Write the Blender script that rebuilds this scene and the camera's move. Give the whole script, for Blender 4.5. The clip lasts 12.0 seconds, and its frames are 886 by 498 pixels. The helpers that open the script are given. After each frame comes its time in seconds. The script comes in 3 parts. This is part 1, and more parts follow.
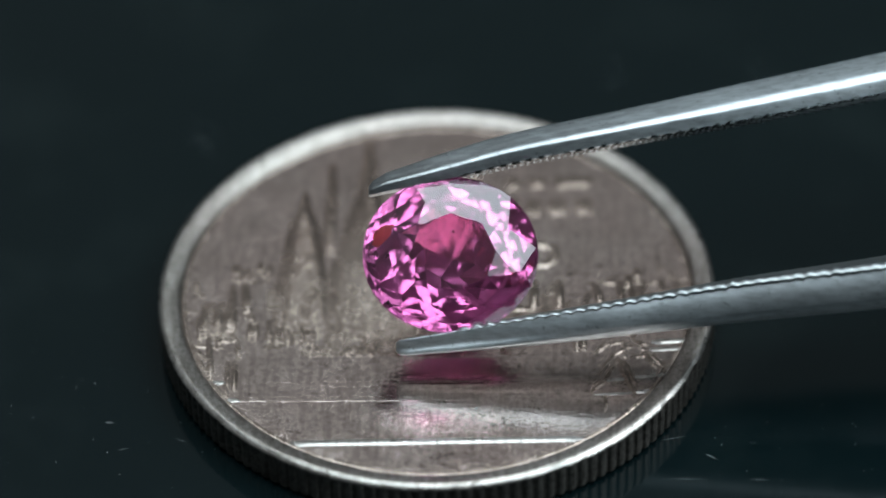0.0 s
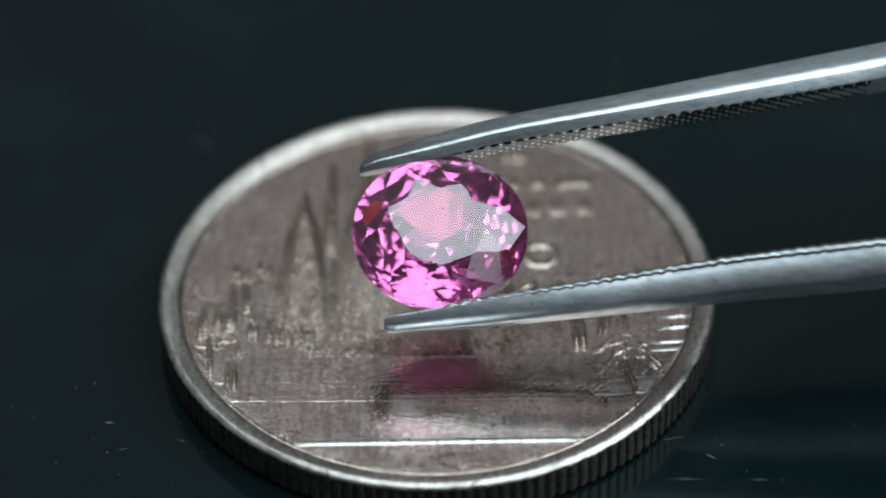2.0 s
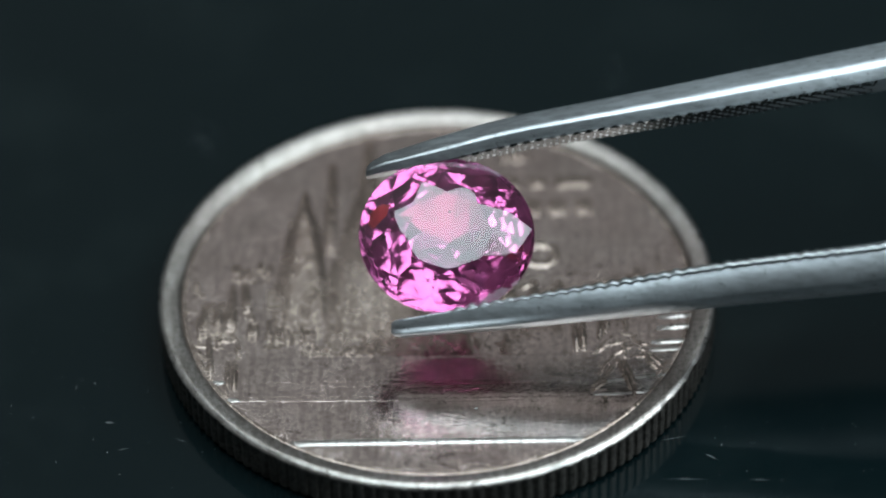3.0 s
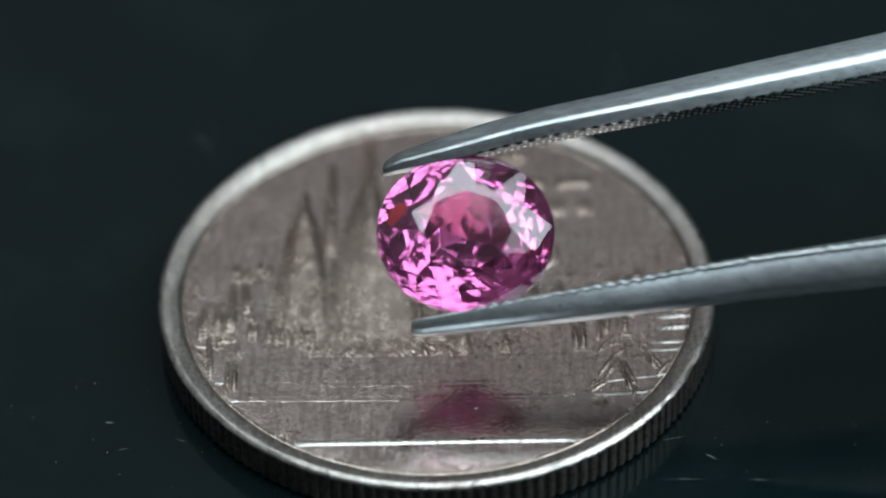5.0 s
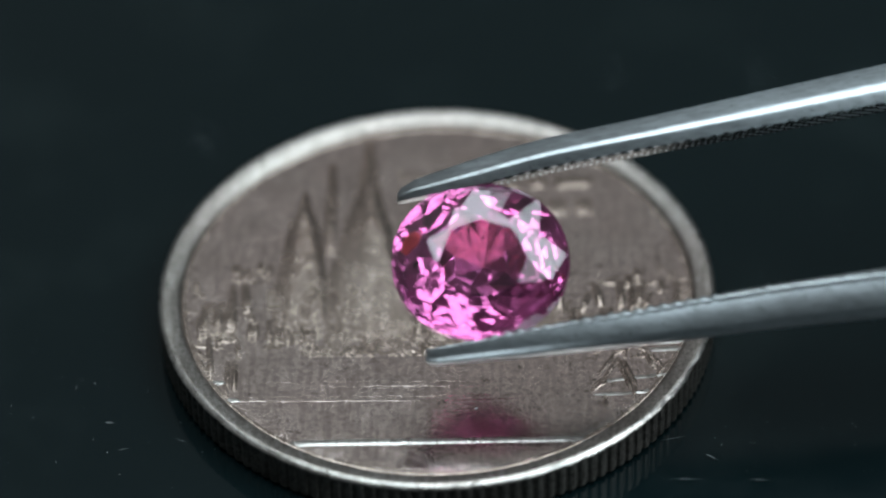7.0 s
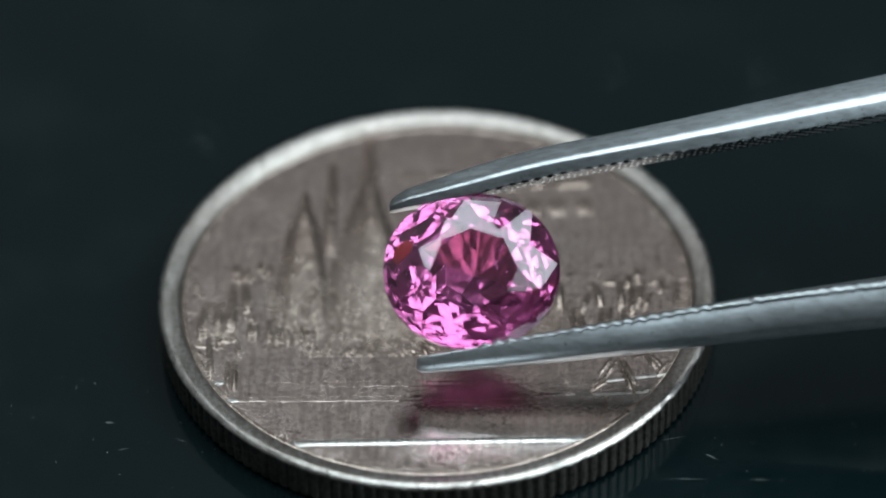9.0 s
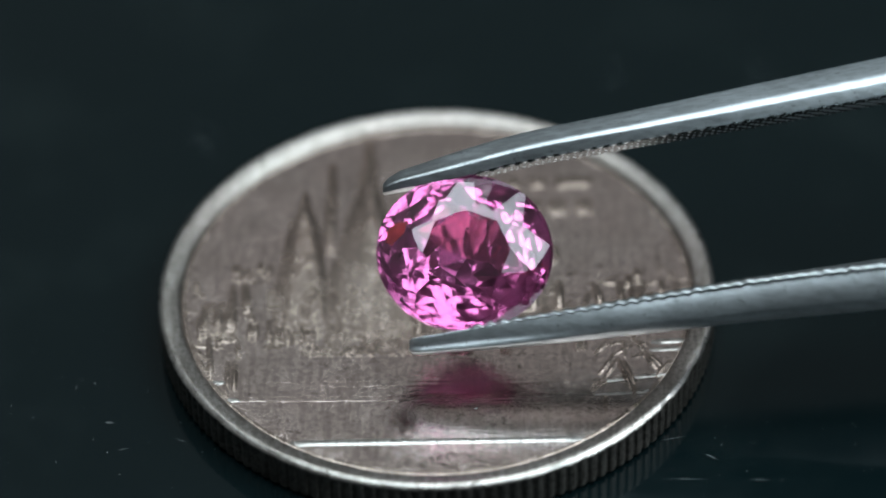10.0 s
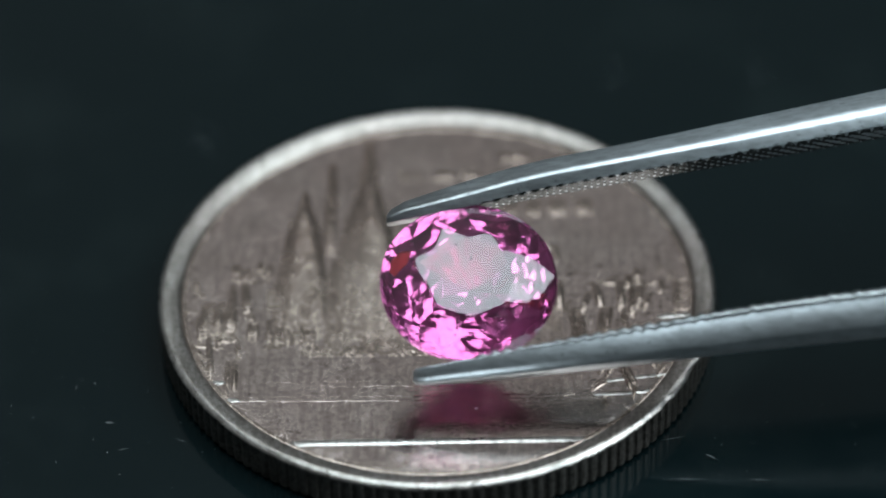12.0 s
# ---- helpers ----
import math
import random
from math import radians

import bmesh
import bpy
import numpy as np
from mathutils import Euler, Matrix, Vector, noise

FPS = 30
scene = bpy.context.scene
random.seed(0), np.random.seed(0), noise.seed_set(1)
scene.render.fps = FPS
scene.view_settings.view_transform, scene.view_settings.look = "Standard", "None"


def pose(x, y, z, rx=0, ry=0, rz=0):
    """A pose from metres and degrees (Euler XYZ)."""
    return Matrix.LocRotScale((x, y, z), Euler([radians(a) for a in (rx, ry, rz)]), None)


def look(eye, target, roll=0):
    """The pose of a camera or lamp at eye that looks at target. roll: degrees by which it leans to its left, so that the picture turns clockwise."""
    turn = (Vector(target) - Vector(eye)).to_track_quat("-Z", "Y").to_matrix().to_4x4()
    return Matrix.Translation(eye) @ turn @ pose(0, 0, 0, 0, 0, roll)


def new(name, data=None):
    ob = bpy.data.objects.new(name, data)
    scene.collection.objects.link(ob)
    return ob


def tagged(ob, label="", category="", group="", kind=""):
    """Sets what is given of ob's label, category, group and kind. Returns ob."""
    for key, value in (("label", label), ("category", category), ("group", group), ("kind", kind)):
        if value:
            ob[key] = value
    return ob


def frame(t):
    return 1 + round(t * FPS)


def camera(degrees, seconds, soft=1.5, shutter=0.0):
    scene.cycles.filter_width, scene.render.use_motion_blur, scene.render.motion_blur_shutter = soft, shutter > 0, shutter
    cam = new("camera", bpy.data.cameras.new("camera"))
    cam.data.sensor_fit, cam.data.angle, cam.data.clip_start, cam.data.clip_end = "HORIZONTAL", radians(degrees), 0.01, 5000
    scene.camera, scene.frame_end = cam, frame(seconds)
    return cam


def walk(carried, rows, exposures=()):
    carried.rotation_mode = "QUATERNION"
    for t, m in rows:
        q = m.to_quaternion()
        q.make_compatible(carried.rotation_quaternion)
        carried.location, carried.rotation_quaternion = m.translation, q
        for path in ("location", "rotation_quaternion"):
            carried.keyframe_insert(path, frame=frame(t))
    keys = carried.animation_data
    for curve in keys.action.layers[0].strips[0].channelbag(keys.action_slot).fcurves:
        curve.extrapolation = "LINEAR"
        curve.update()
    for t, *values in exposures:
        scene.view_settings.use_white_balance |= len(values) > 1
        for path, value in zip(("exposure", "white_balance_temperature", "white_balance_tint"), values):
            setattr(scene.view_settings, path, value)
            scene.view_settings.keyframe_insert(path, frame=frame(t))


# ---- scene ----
MM = 0.001
# the fixed macro camera, looking down at the coin
VIEW = pose(0.2687 * MM, -94.983 * MM, 89.559 * MM, 47.787) @ pose(0, 0, 0, 0, 0, -1.607)
HOLD = 125.5
cam = camera(14, 12.0, soft=1.9, shutter=0.5)
cam.data.dof.use_dof = True
cam.data.dof.focus_distance = 125.7 * MM
cam.data.dof.aperture_fstop = 26
walk(cam, [(0, VIEW), (12, VIEW)])

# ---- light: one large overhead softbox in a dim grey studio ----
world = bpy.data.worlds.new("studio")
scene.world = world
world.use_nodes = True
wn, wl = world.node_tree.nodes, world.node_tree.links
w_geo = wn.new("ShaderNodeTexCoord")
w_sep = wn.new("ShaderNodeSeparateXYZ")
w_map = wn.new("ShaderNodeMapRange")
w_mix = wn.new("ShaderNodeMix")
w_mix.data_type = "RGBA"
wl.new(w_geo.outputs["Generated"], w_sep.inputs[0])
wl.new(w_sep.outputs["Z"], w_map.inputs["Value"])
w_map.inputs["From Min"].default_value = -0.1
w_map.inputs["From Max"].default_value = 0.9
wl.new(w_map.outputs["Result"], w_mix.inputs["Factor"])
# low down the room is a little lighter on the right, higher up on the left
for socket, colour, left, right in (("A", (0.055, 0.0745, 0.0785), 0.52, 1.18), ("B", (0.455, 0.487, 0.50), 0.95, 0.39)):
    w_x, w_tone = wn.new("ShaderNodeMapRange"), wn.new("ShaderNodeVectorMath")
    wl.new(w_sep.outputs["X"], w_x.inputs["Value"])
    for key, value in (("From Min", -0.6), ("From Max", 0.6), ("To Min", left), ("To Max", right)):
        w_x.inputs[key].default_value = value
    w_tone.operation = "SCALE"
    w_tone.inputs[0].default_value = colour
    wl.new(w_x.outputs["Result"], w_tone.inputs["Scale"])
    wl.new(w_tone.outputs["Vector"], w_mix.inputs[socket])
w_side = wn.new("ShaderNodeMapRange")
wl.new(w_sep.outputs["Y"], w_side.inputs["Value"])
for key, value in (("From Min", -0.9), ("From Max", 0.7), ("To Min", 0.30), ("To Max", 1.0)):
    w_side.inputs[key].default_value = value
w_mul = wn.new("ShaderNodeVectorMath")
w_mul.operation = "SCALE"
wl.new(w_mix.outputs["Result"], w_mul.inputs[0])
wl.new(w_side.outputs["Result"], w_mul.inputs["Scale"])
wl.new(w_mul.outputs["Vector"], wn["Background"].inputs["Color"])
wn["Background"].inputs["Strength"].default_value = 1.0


def softbox(name, place, sx, sy, watts, colour):
    data = bpy.data.lights.new(name, "AREA")
    data.shape, data.size, data.size_y, data.energy, data.color = "RECTANGLE", sx, sy, watts, colour
    ob = new(name, data)
    ob.matrix_basis = place
    return ob


softbox("softbox_light", pose(0.4956, -0.1151, 0.45, 0, 0, -18), 1.35, 0.491, 11.4, (0.79, 0.94, 1.0))
softbox("side_light", look((0.43, -0.43, 0.33), (0, 0, 0)), 0.27, 0.27, 0.5, (0.80, 0.96, 1.0))
scene.view_settings.exposure = 0.0


# ---- materials ----
def material(name, base, rough, metal=0.0, spec=0.5):
    m = bpy.data.materials.new(name)
    m.use_nodes = True
    b = m.node_tree.nodes["Principled BSDF"]
    b.inputs["Base Color"].default_value = (*base, 1)
    b.inputs["Roughness"].default_value = rough
    b.inputs["Metallic"].default_value = metal
    b.inputs["Specular IOR Level"].default_value = spec
    return m, m.node_tree.nodes, m.node_tree.links, b


def noise_node(nodes, links, scale, detail=4.0, rough=0.55, stretch=(1, 1, 1)):
    co, mp, n = nodes.new("ShaderNodeTexCoord"), nodes.new("ShaderNodeMapping"), nodes.new("ShaderNodeTexNoise")
    mp.inputs["Scale"].default_value = stretch
    links.new(co.outputs["Object"], mp.inputs["Vector"])
    links.new(mp.outputs["Vector"], n.inputs["Vector"])
    n.inputs["Scale"].default_value, n.inputs["Detail"].default_value, n.inputs["Roughness"].default_value = scale, detail, rough
    return n.outputs["Fac"]


def spread(nodes, links, fac, lo, hi, a, b):
    r = nodes.new("ShaderNodeMapRange")
    links.new(fac, r.inputs["Value"])
    for k, v in (("From Min", lo), ("From Max", hi), ("To Min", a), ("To Max", b)):
        r.inputs[k].default_value = v
    return r.outputs["Result"]


def blend(nodes, links, fac, a, b):
    m = nodes.new("ShaderNodeMix")
    m.data_type = "RGBA"
    links.new(fac, m.inputs["Factor"])
    for key, c in (("A", a), ("B", b)):
        if isinstance(c, tuple):
            m.inputs[key].default_value = (*c, 1)
        else:
            links.new(c, m.inputs[key])
    return m.outputs["Result"]


def bump(nodes, links, b, height, strength, distance):
    n = nodes.new("ShaderNodeBump")
    n.inputs["Strength"].default_value, n.inputs["Distance"].default_value = strength, distance
    links.new(height, n.inputs["Height"])
    links.new(n.outputs["Normal"], b.inputs["Normal"])
    return n


def coin_metal(name, base, dark, rough, grit):
    """Worn nickel: faint tarnish clouds, a fine-grained strike, hairline brushing and a few dark pits."""
    m, n, l, b = material(name, base, rough, 1.0)
    cloud = spread(n, l, noise_node(n, l, 620, 5, 0.65), 0.42, 0.66, 0, 0.24)
    grain = spread(n, l, noise_node(n, l, 5200, 3, 0.7), 0.42, 0.66, 0, 0.8)
    hair = spread(n, l, noise_node(n, l, 2600, 3, 0.6, (2.2, 0.25, 1)), 0.44, 0.64, 0, 0.6)
    pits = spread(n, l, noise_node(n, l, 1500, 4, 0.7), 0.63, 0.70, 0, 0.65)
    warm = spread(n, l, noise_node(n, l, 170, 2), 0.42, 0.62, 0, 1)
    c = blend(n, l, warm, base, (base[0] * 1.0, base[1] * 0.95, base[2] * 0.95))
    for fac in (cloud, grain, hair):
        c = blend(n, l, fac, c, dark)
    # clusters of dark specks
    speck = spread(n, l, noise_node(n, l, 4200, 3, 0.7), 0.56, 0.64, 0, 1)
    where = spread(n, l, noise_node(n, l, 420, 4, 0.6), 0.46, 0.60, 0, 0.7)
    both = n.new("ShaderNodeMath")
    both.operation = "MULTIPLY"
    l.new(speck, both.inputs[0])
    l.new(where, both.inputs[1])
    c = blend(n, l, both.outputs[0], c, (dark[0] * 0.35, dark[1] * 0.35, dark[2] * 0.32))
    c = blend(n, l, pits, c, (dark[0] * 0.5, dark[1] * 0.5, dark[2] * 0.5))
    l.new(c, b.inputs["Base Color"])
    l.new(spread(n, l, noise_node(n, l, 900, 5, 0.65), 0.34, 0.66, rough - 0.03, rough + 0.07), b.inputs["Roughness"])
    scr = noise_node(n, l, 2200, 3, 0.6, (1.6, 0.5, 1))
    fine = noise_node(n, l, 7000, 2)
    add = n.new("ShaderNodeMath")
    add.operation = "ADD"
    l.new(scr, add.inputs[0])
    l.new(fine, add.inputs[1])
    bump(n, l, b, add.outputs[0], grit, 0.00002)
    return m


M_COIN = coin_metal("coin_nickel", (0.67, 0.57, 0.53), (0.43, 0.352, 0.318), 0.125, 0.45)
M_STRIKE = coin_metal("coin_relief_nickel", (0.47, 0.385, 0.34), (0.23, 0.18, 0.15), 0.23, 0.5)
M_RIM = coin_metal("coin_rim_nickel", (0.37, 0.34, 0.318), (0.16, 0.14, 0.125), 0.31, 1.0)
M_BRIGHT = coin_metal("coin_polished_nickel", (0.52, 0.50, 0.48), (0.29, 0.27, 0.25), 0.28, 0.9)
# the edge's nickel is darkened, shade put into the colour for reed contrast
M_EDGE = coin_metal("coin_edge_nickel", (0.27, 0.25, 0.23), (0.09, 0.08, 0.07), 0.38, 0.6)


def steel(name, base, rough, tip_shade=0.0):
    """Satin stainless steel with a fine brushed grain and a few pits, its colour shaded towards the points."""
    m, n, l, b = material(name, base, rough, 1.0)
    c = blend(n, l, spread(n, l, noise_node(n, l, 5200, 3, 0.6, (0.3, 1, 1)), 0.40, 0.64, 0, 0.7), base, tuple(v * 0.62 for v in base))
    c = blend(n, l, spread(n, l, noise_node(n, l, 3800, 3, 0.6), 0.63, 0.70, 0, 0.7), c, tuple(v * 0.4 for v in base))
    # mottled shade painted in towards the points, which are also worn smooth
    co, sep, add, dull = n.new("ShaderNodeTexCoord"), n.new("ShaderNodeSeparateXYZ"), n.new("ShaderNodeMath"), n.new("ShaderNodeMath")
    l.new(co.outputs["Object"], sep.inputs[0])
    dull.operation = "MULTIPLY"
    l.new(spread(n, l, sep.outputs["X"], -0.001, 0.010, tip_shade, 0.0), dull.inputs[0])
    l.new(spread(n, l, noise_node(n, l, 1400, 4, 0.65, (0.4, 1, 1)), 0.36, 0.60, 0.45, 1.0), dull.inputs[1])
    c = blend(n, l, dull.outputs[0], c, (0.12, 0.11, 0.105))
    l.new(c, b.inputs["Base Color"])
    add.operation = "ADD"
    l.new(spread(n, l, sep.outputs["X"], -0.002, 0.011, -0.04, 0.0), add.inputs[0])
    l.new(spread(n, l, noise_node(n, l, 500, 3, 0.6), 0.3, 0.7, rough - 0.03, rough + 0.04), add.inputs[1])
    l.new(add.outputs[0], b.inputs["Roughness"])
    bump(n, l, b, noise_node(n, l, 6000, 3, 0.6, (0.5, 1, 1)), 0.3, 0.00001)
    return m


M_STEEL = steel("tweezer_steel", (0.55, 0.59, 0.62), 0.46)
# the upper arm's copy: darker, with shade put into the colour near the point
M_SHADED_STEEL = steel("shaded_tweezer_steel", (0.51, 0.55, 0.58), 0.46, 0.55)
# upper teeth: steel colour blackened for the shade held in the cross cuts
M_SHADED_TEETH = steel("shaded_teeth_steel", (0.11, 0.118, 0.118), 0.20)
M_SHADED_TEETH.node_tree.nodes["Principled BSDF"].inputs["Specular Tint"].default_value = (0.38, 0.38, 0.38, 1)
M_CREST = steel("tweezer_crest_steel", (0.36, 0.38, 0.39), 0.36)

M_TABLE, tn, tl, tb = material("black_acrylic", (0.004, 0.006, 0.0065), 0.08, 0.0, 0.185)
tl.new(spread(tn, tl, noise_node(tn, tl, 60, 4), 0.3, 0.7, 0.09, 0.14), tb.inputs["Roughness"])
tl.new(blend(tn, tl, spread(tn, tl, noise_node(tn, tl, 140, 5, 0.65), 0.5, 0.75, 0, 1), (0.0015, 0.0042, 0.0048), (0.004, 0.0075, 0.008)), tb.inputs["Base Color"])
bump(tn, tl, tb, noise_node(tn, tl, 900, 3), 0.05, 0.00002)

M_DUST = material("pale_dust", (0.22, 0.235, 0.235), 0.8)[0]

M_GEM, gn, gl, gb = material("pink_sapphire", (0.86, 0.13, 0.46), 0.0, 0.0, 0.5)
gb.inputs["IOR"].default_value = 1.77
gb.inputs["Transmission Weight"].default_value = 1.0
gl.new(blend(gn, gl, spread(gn, gl, noise_node(gn, gl, 520, 2), 0.42, 0.62, 0, 1), (0.55, 0.127, 0.345), (0.54, 0.105, 0.305)), gb.inputs["Base Color"])
# the crown's stone again, colour darkened so that less light leaks out below
M_PAV_DARK = M_GEM.copy()
M_PAV_DARK.name = "darkened_sapphire_pavilion"
M_PAV_DARK.node_tree.nodes["Principled BSDF"].inputs["Roughness"].default_value = 0.05
for n in [n for n in M_PAV_DARK.node_tree.nodes if n.type == "MIX"]:
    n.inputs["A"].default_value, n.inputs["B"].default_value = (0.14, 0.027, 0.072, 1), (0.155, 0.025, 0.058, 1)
# a milky diffuse veil over the pavilion, mixed in to lift its blackest facets
pn, pl = M_PAV_DARK.node_tree.nodes, M_PAV_DARK.node_tree.links
p_veil, p_mix = pn.new("ShaderNodeBsdfDiffuse"), pn.new("ShaderNodeMixShader")
p_veil.inputs["Color"].default_value = (0.80, 0.50, 0.68, 1)
pl.new(spread(pn, pl, noise_node(pn, pl, 700, 3), 0.35, 0.65, 0.035, 0.13), p_mix.inputs["Fac"])
pl.new(pn["Principled BSDF"].outputs["BSDF"], p_mix.inputs[1])
pl.new(p_veil.outputs["BSDF"], p_mix.inputs[2])
pl.new(p_mix.outputs["Shader"], pn["Material Output"].inputs["Surface"])
M_INCL = material("dark_inclusion", (0.03, 0.01, 0.02), 0.5)[0]
M_RUST, _, _, rb = material("rust_stain", (0.95, 0.38, 0.16), 0.4)
rb.inputs["Transmission Weight"].default_value = 0.6


# ---- building helpers ----
def mesh_from(name, verts, faces, mat, smooth=False):
    me = bpy.data.meshes.new(name)
    me.from_pydata([tuple(v) for v in verts], [], [tuple(f) for f in faces])
    me.materials.append(mat)
    me.update()
    if smooth:
        me.polygons.foreach_set("use_smooth", [True] * len(me.polygons))
    return me


def part(name, me, parent, label=""):
    ob = new(name, me)
    ob.parent = parent
    return tagged(ob, label) if label else ob


def lathe(profile, steps):
    """Rings of (radius, height) in mm, turned round z."""
    verts, faces = [], []
    for r, z in profile:
        for k in range(steps):
            a = 2 * math.pi * k / steps
            verts.append((r * math.cos(a) * MM, r * math.sin(a) * MM, z * MM))
    for i in range(len(profile) - 1):
        for k in range(steps):
            n = (k + 1) % steps
            faces.append((i * steps + k, i * steps + n, (i + 1) * steps + n, (i + 1) * steps + k))
    return verts, faces


# ---- tabletop ----
def build_table():
    bm = bmesh.new()
    bmesh.ops.create_cube(bm, size=1)
    bmesh.ops.scale(bm, vec=(0.9, 0.7, 0.012), verts=bm.verts)
    bmesh.ops.translate(bm, vec=(0, 0.08, -0.006), verts=bm.verts)
    bmesh.ops.bevel(bm, geom=bm.edges[:], offset=0.0015, segments=3, affect="EDGES", profile=0.5)
    me = bpy.data.meshes.new("tabletop")
    bm.to_mesh(me)
    bm.free()
    me.materials.append(M_TABLE)
    return tagged(new("tabletop", me), "glossy black acrylic tabletop with dust and faint scuffs", "tabletop", kind="structure")


build_table()

# ---- coin ----
FIELD = 1.30
TURN = -1.1
DISH = 0.01


def clamp01(a):
    return np.clip(a, 0.0, 1.0)


def stroke(X, Y, x0, y0, x1, y1, w):
    """A rounded ridge from one point to another, 1 on its crest."""
    dx, dy = x1 - x0, y1 - y0
    t = clamp01(((X - x0) * dx + (Y - y0) * dy) / (dx * dx + dy * dy + 1e-9))
    d = np.hypot(X - x0 - t * dx, Y - y0 - t * dy)
    ends = clamp01(np.minimum(t, 1 - t) * math.hypot(dx, dy) / 0.6)
    return clamp01(1 - (d / w) ** 2) * (0.1 + 0.9 * ends)


def block(X, Y, x0, y0, x1, y1, soft=0.06):
    """A flat plateau with sloping sides."""
    d = np.minimum(np.minimum(X - x0, x1 - X), np.minimum(Y - y0, y1 - Y))
    return clamp01(d / soft)


def spire(X, Y, xc, ys, ws, soft=0.28, foot=8.0, slope=0.0):
    """A tapering tower, low and nearly flat on top with rounded flanks: half widths ws at heights ys (rising); slope is the share of the width over which its left side rises."""
    w = np.interp(Y, ys, ws, left=0, right=0)
    u = X - xc
    steep = np.minimum(soft, 0.02 + 0.9 * w)
    flank = np.minimum(clamp01((w - u) / steep), clamp01((w + u) / np.maximum(steep, 2 * slope * w)))
    return (flank * (2 - flank) * 0.82 + 0.18 * clamp01(1 - np.abs(u) / (w + 1e-6))) * (Y > ys[0]) * clamp01((Y - ys[0]) / foot) * (Y < ys[-1])


def ridges(X, Y, lines, steep=0.26):
    """Rounded strokes (x, y, x, y, half width), as high as their flanks' steepness makes them; those across the coin are worn flatter."""
    h = np.zeros_like(X)
    for x0, y0, x1, y1, w in lines:
        worn = 0.28 + 0.72 * abs(y1 - y0) / math.hypot(x1 - x0, y1 - y0)
        h = np.maximum(h, 0.5 * min(w, 0.09) * steep * worn * stroke(X, Y, x0, y0, x1, y1, w))
    return h


def grainy(X, Y, scale, seed, octaves=3):
    """Uneven fractal relief between 0 and 1."""
    rng = np.random.RandomState(seed)
    out, total = np.zeros_like(X), 0.0
    for o in range(octaves):
        g, q, amp = rng.uniform(0, 1, (64, 64)), scale * 2 ** o, 0.6 ** o
        u, w = X * q + 500.3, Y * q + 500.7
        i, j = np.floor(u).astype(int), np.floor(w).astype(int)
        a, b = u - i, w - j
        a, b = a * a * (3 - 2 * a), b * b * (3 - 2 * b)
        i0, i1, j0, j1 = i % 64, (i + 1) % 64, j % 64, (j + 1) % 64
        out += amp * (g[i0, j0] * (1 - a) * (1 - b) + g[i1, j0] * a * (1 - b) + g[i0, j1] * (1 - a) * b + g[i1, j1] * a * b)
        total += amp
    return out / total


def relief(name, coin, x0, y0, x1, y1, height, label, step=0.05, bright=None, worn=1, high=1.0):
    """A struck figure: a height field in mm over a rectangle of the coin's face, kept where it stands proud."""
    xs, ys = np.arange(x0, x1 + step, step), np.arange(y0, y1 + step, step)
    X, Y = np.meshgrid(xs, ys)
    H = high * height(X, Y) * (np.hypot(X, Y) < 9.12)
    for k in range(worn):
        for axis in (0, 1):
            P = np.pad(H, [(1, 1) if a == axis else (0, 0) for a in (0, 1)], mode="edge")
            H = (np.take(P, range(0, P.shape[axis] - 2), axis) + 2 * H + np.take(P, range(2, P.shape[axis]), axis)) / 4
    keep = H > 0.0008
    cell = keep[:-1, :-1] | keep[1:, :-1] | keep[:-1, 1:] | keep[1:, 1:]
    used = np.zeros(X.shape, bool)
    for a in (slice(None, -1), slice(1, None)):
        for c in (slice(None, -1), slice(1, None)):
            used[a, c] |= cell
    index = np.full(X.shape, -1)
    index[used] = np.arange(used.sum())
    Z = np.where(keep, FIELD + H, FIELD - 0.0015) + DISH * ((np.hypot(X, Y) / 9.3) ** 2 - 1)
    verts = np.stack([X[used], Y[used], Z[used]], -1) * MM
    i, j = np.nonzero(cell)
    faces = np.stack([index[i, j], index[i, j + 1], index[i + 1, j + 1], index[i + 1, j]], -1)
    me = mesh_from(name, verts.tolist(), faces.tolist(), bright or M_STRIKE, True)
    return part(name, me, coin, label)


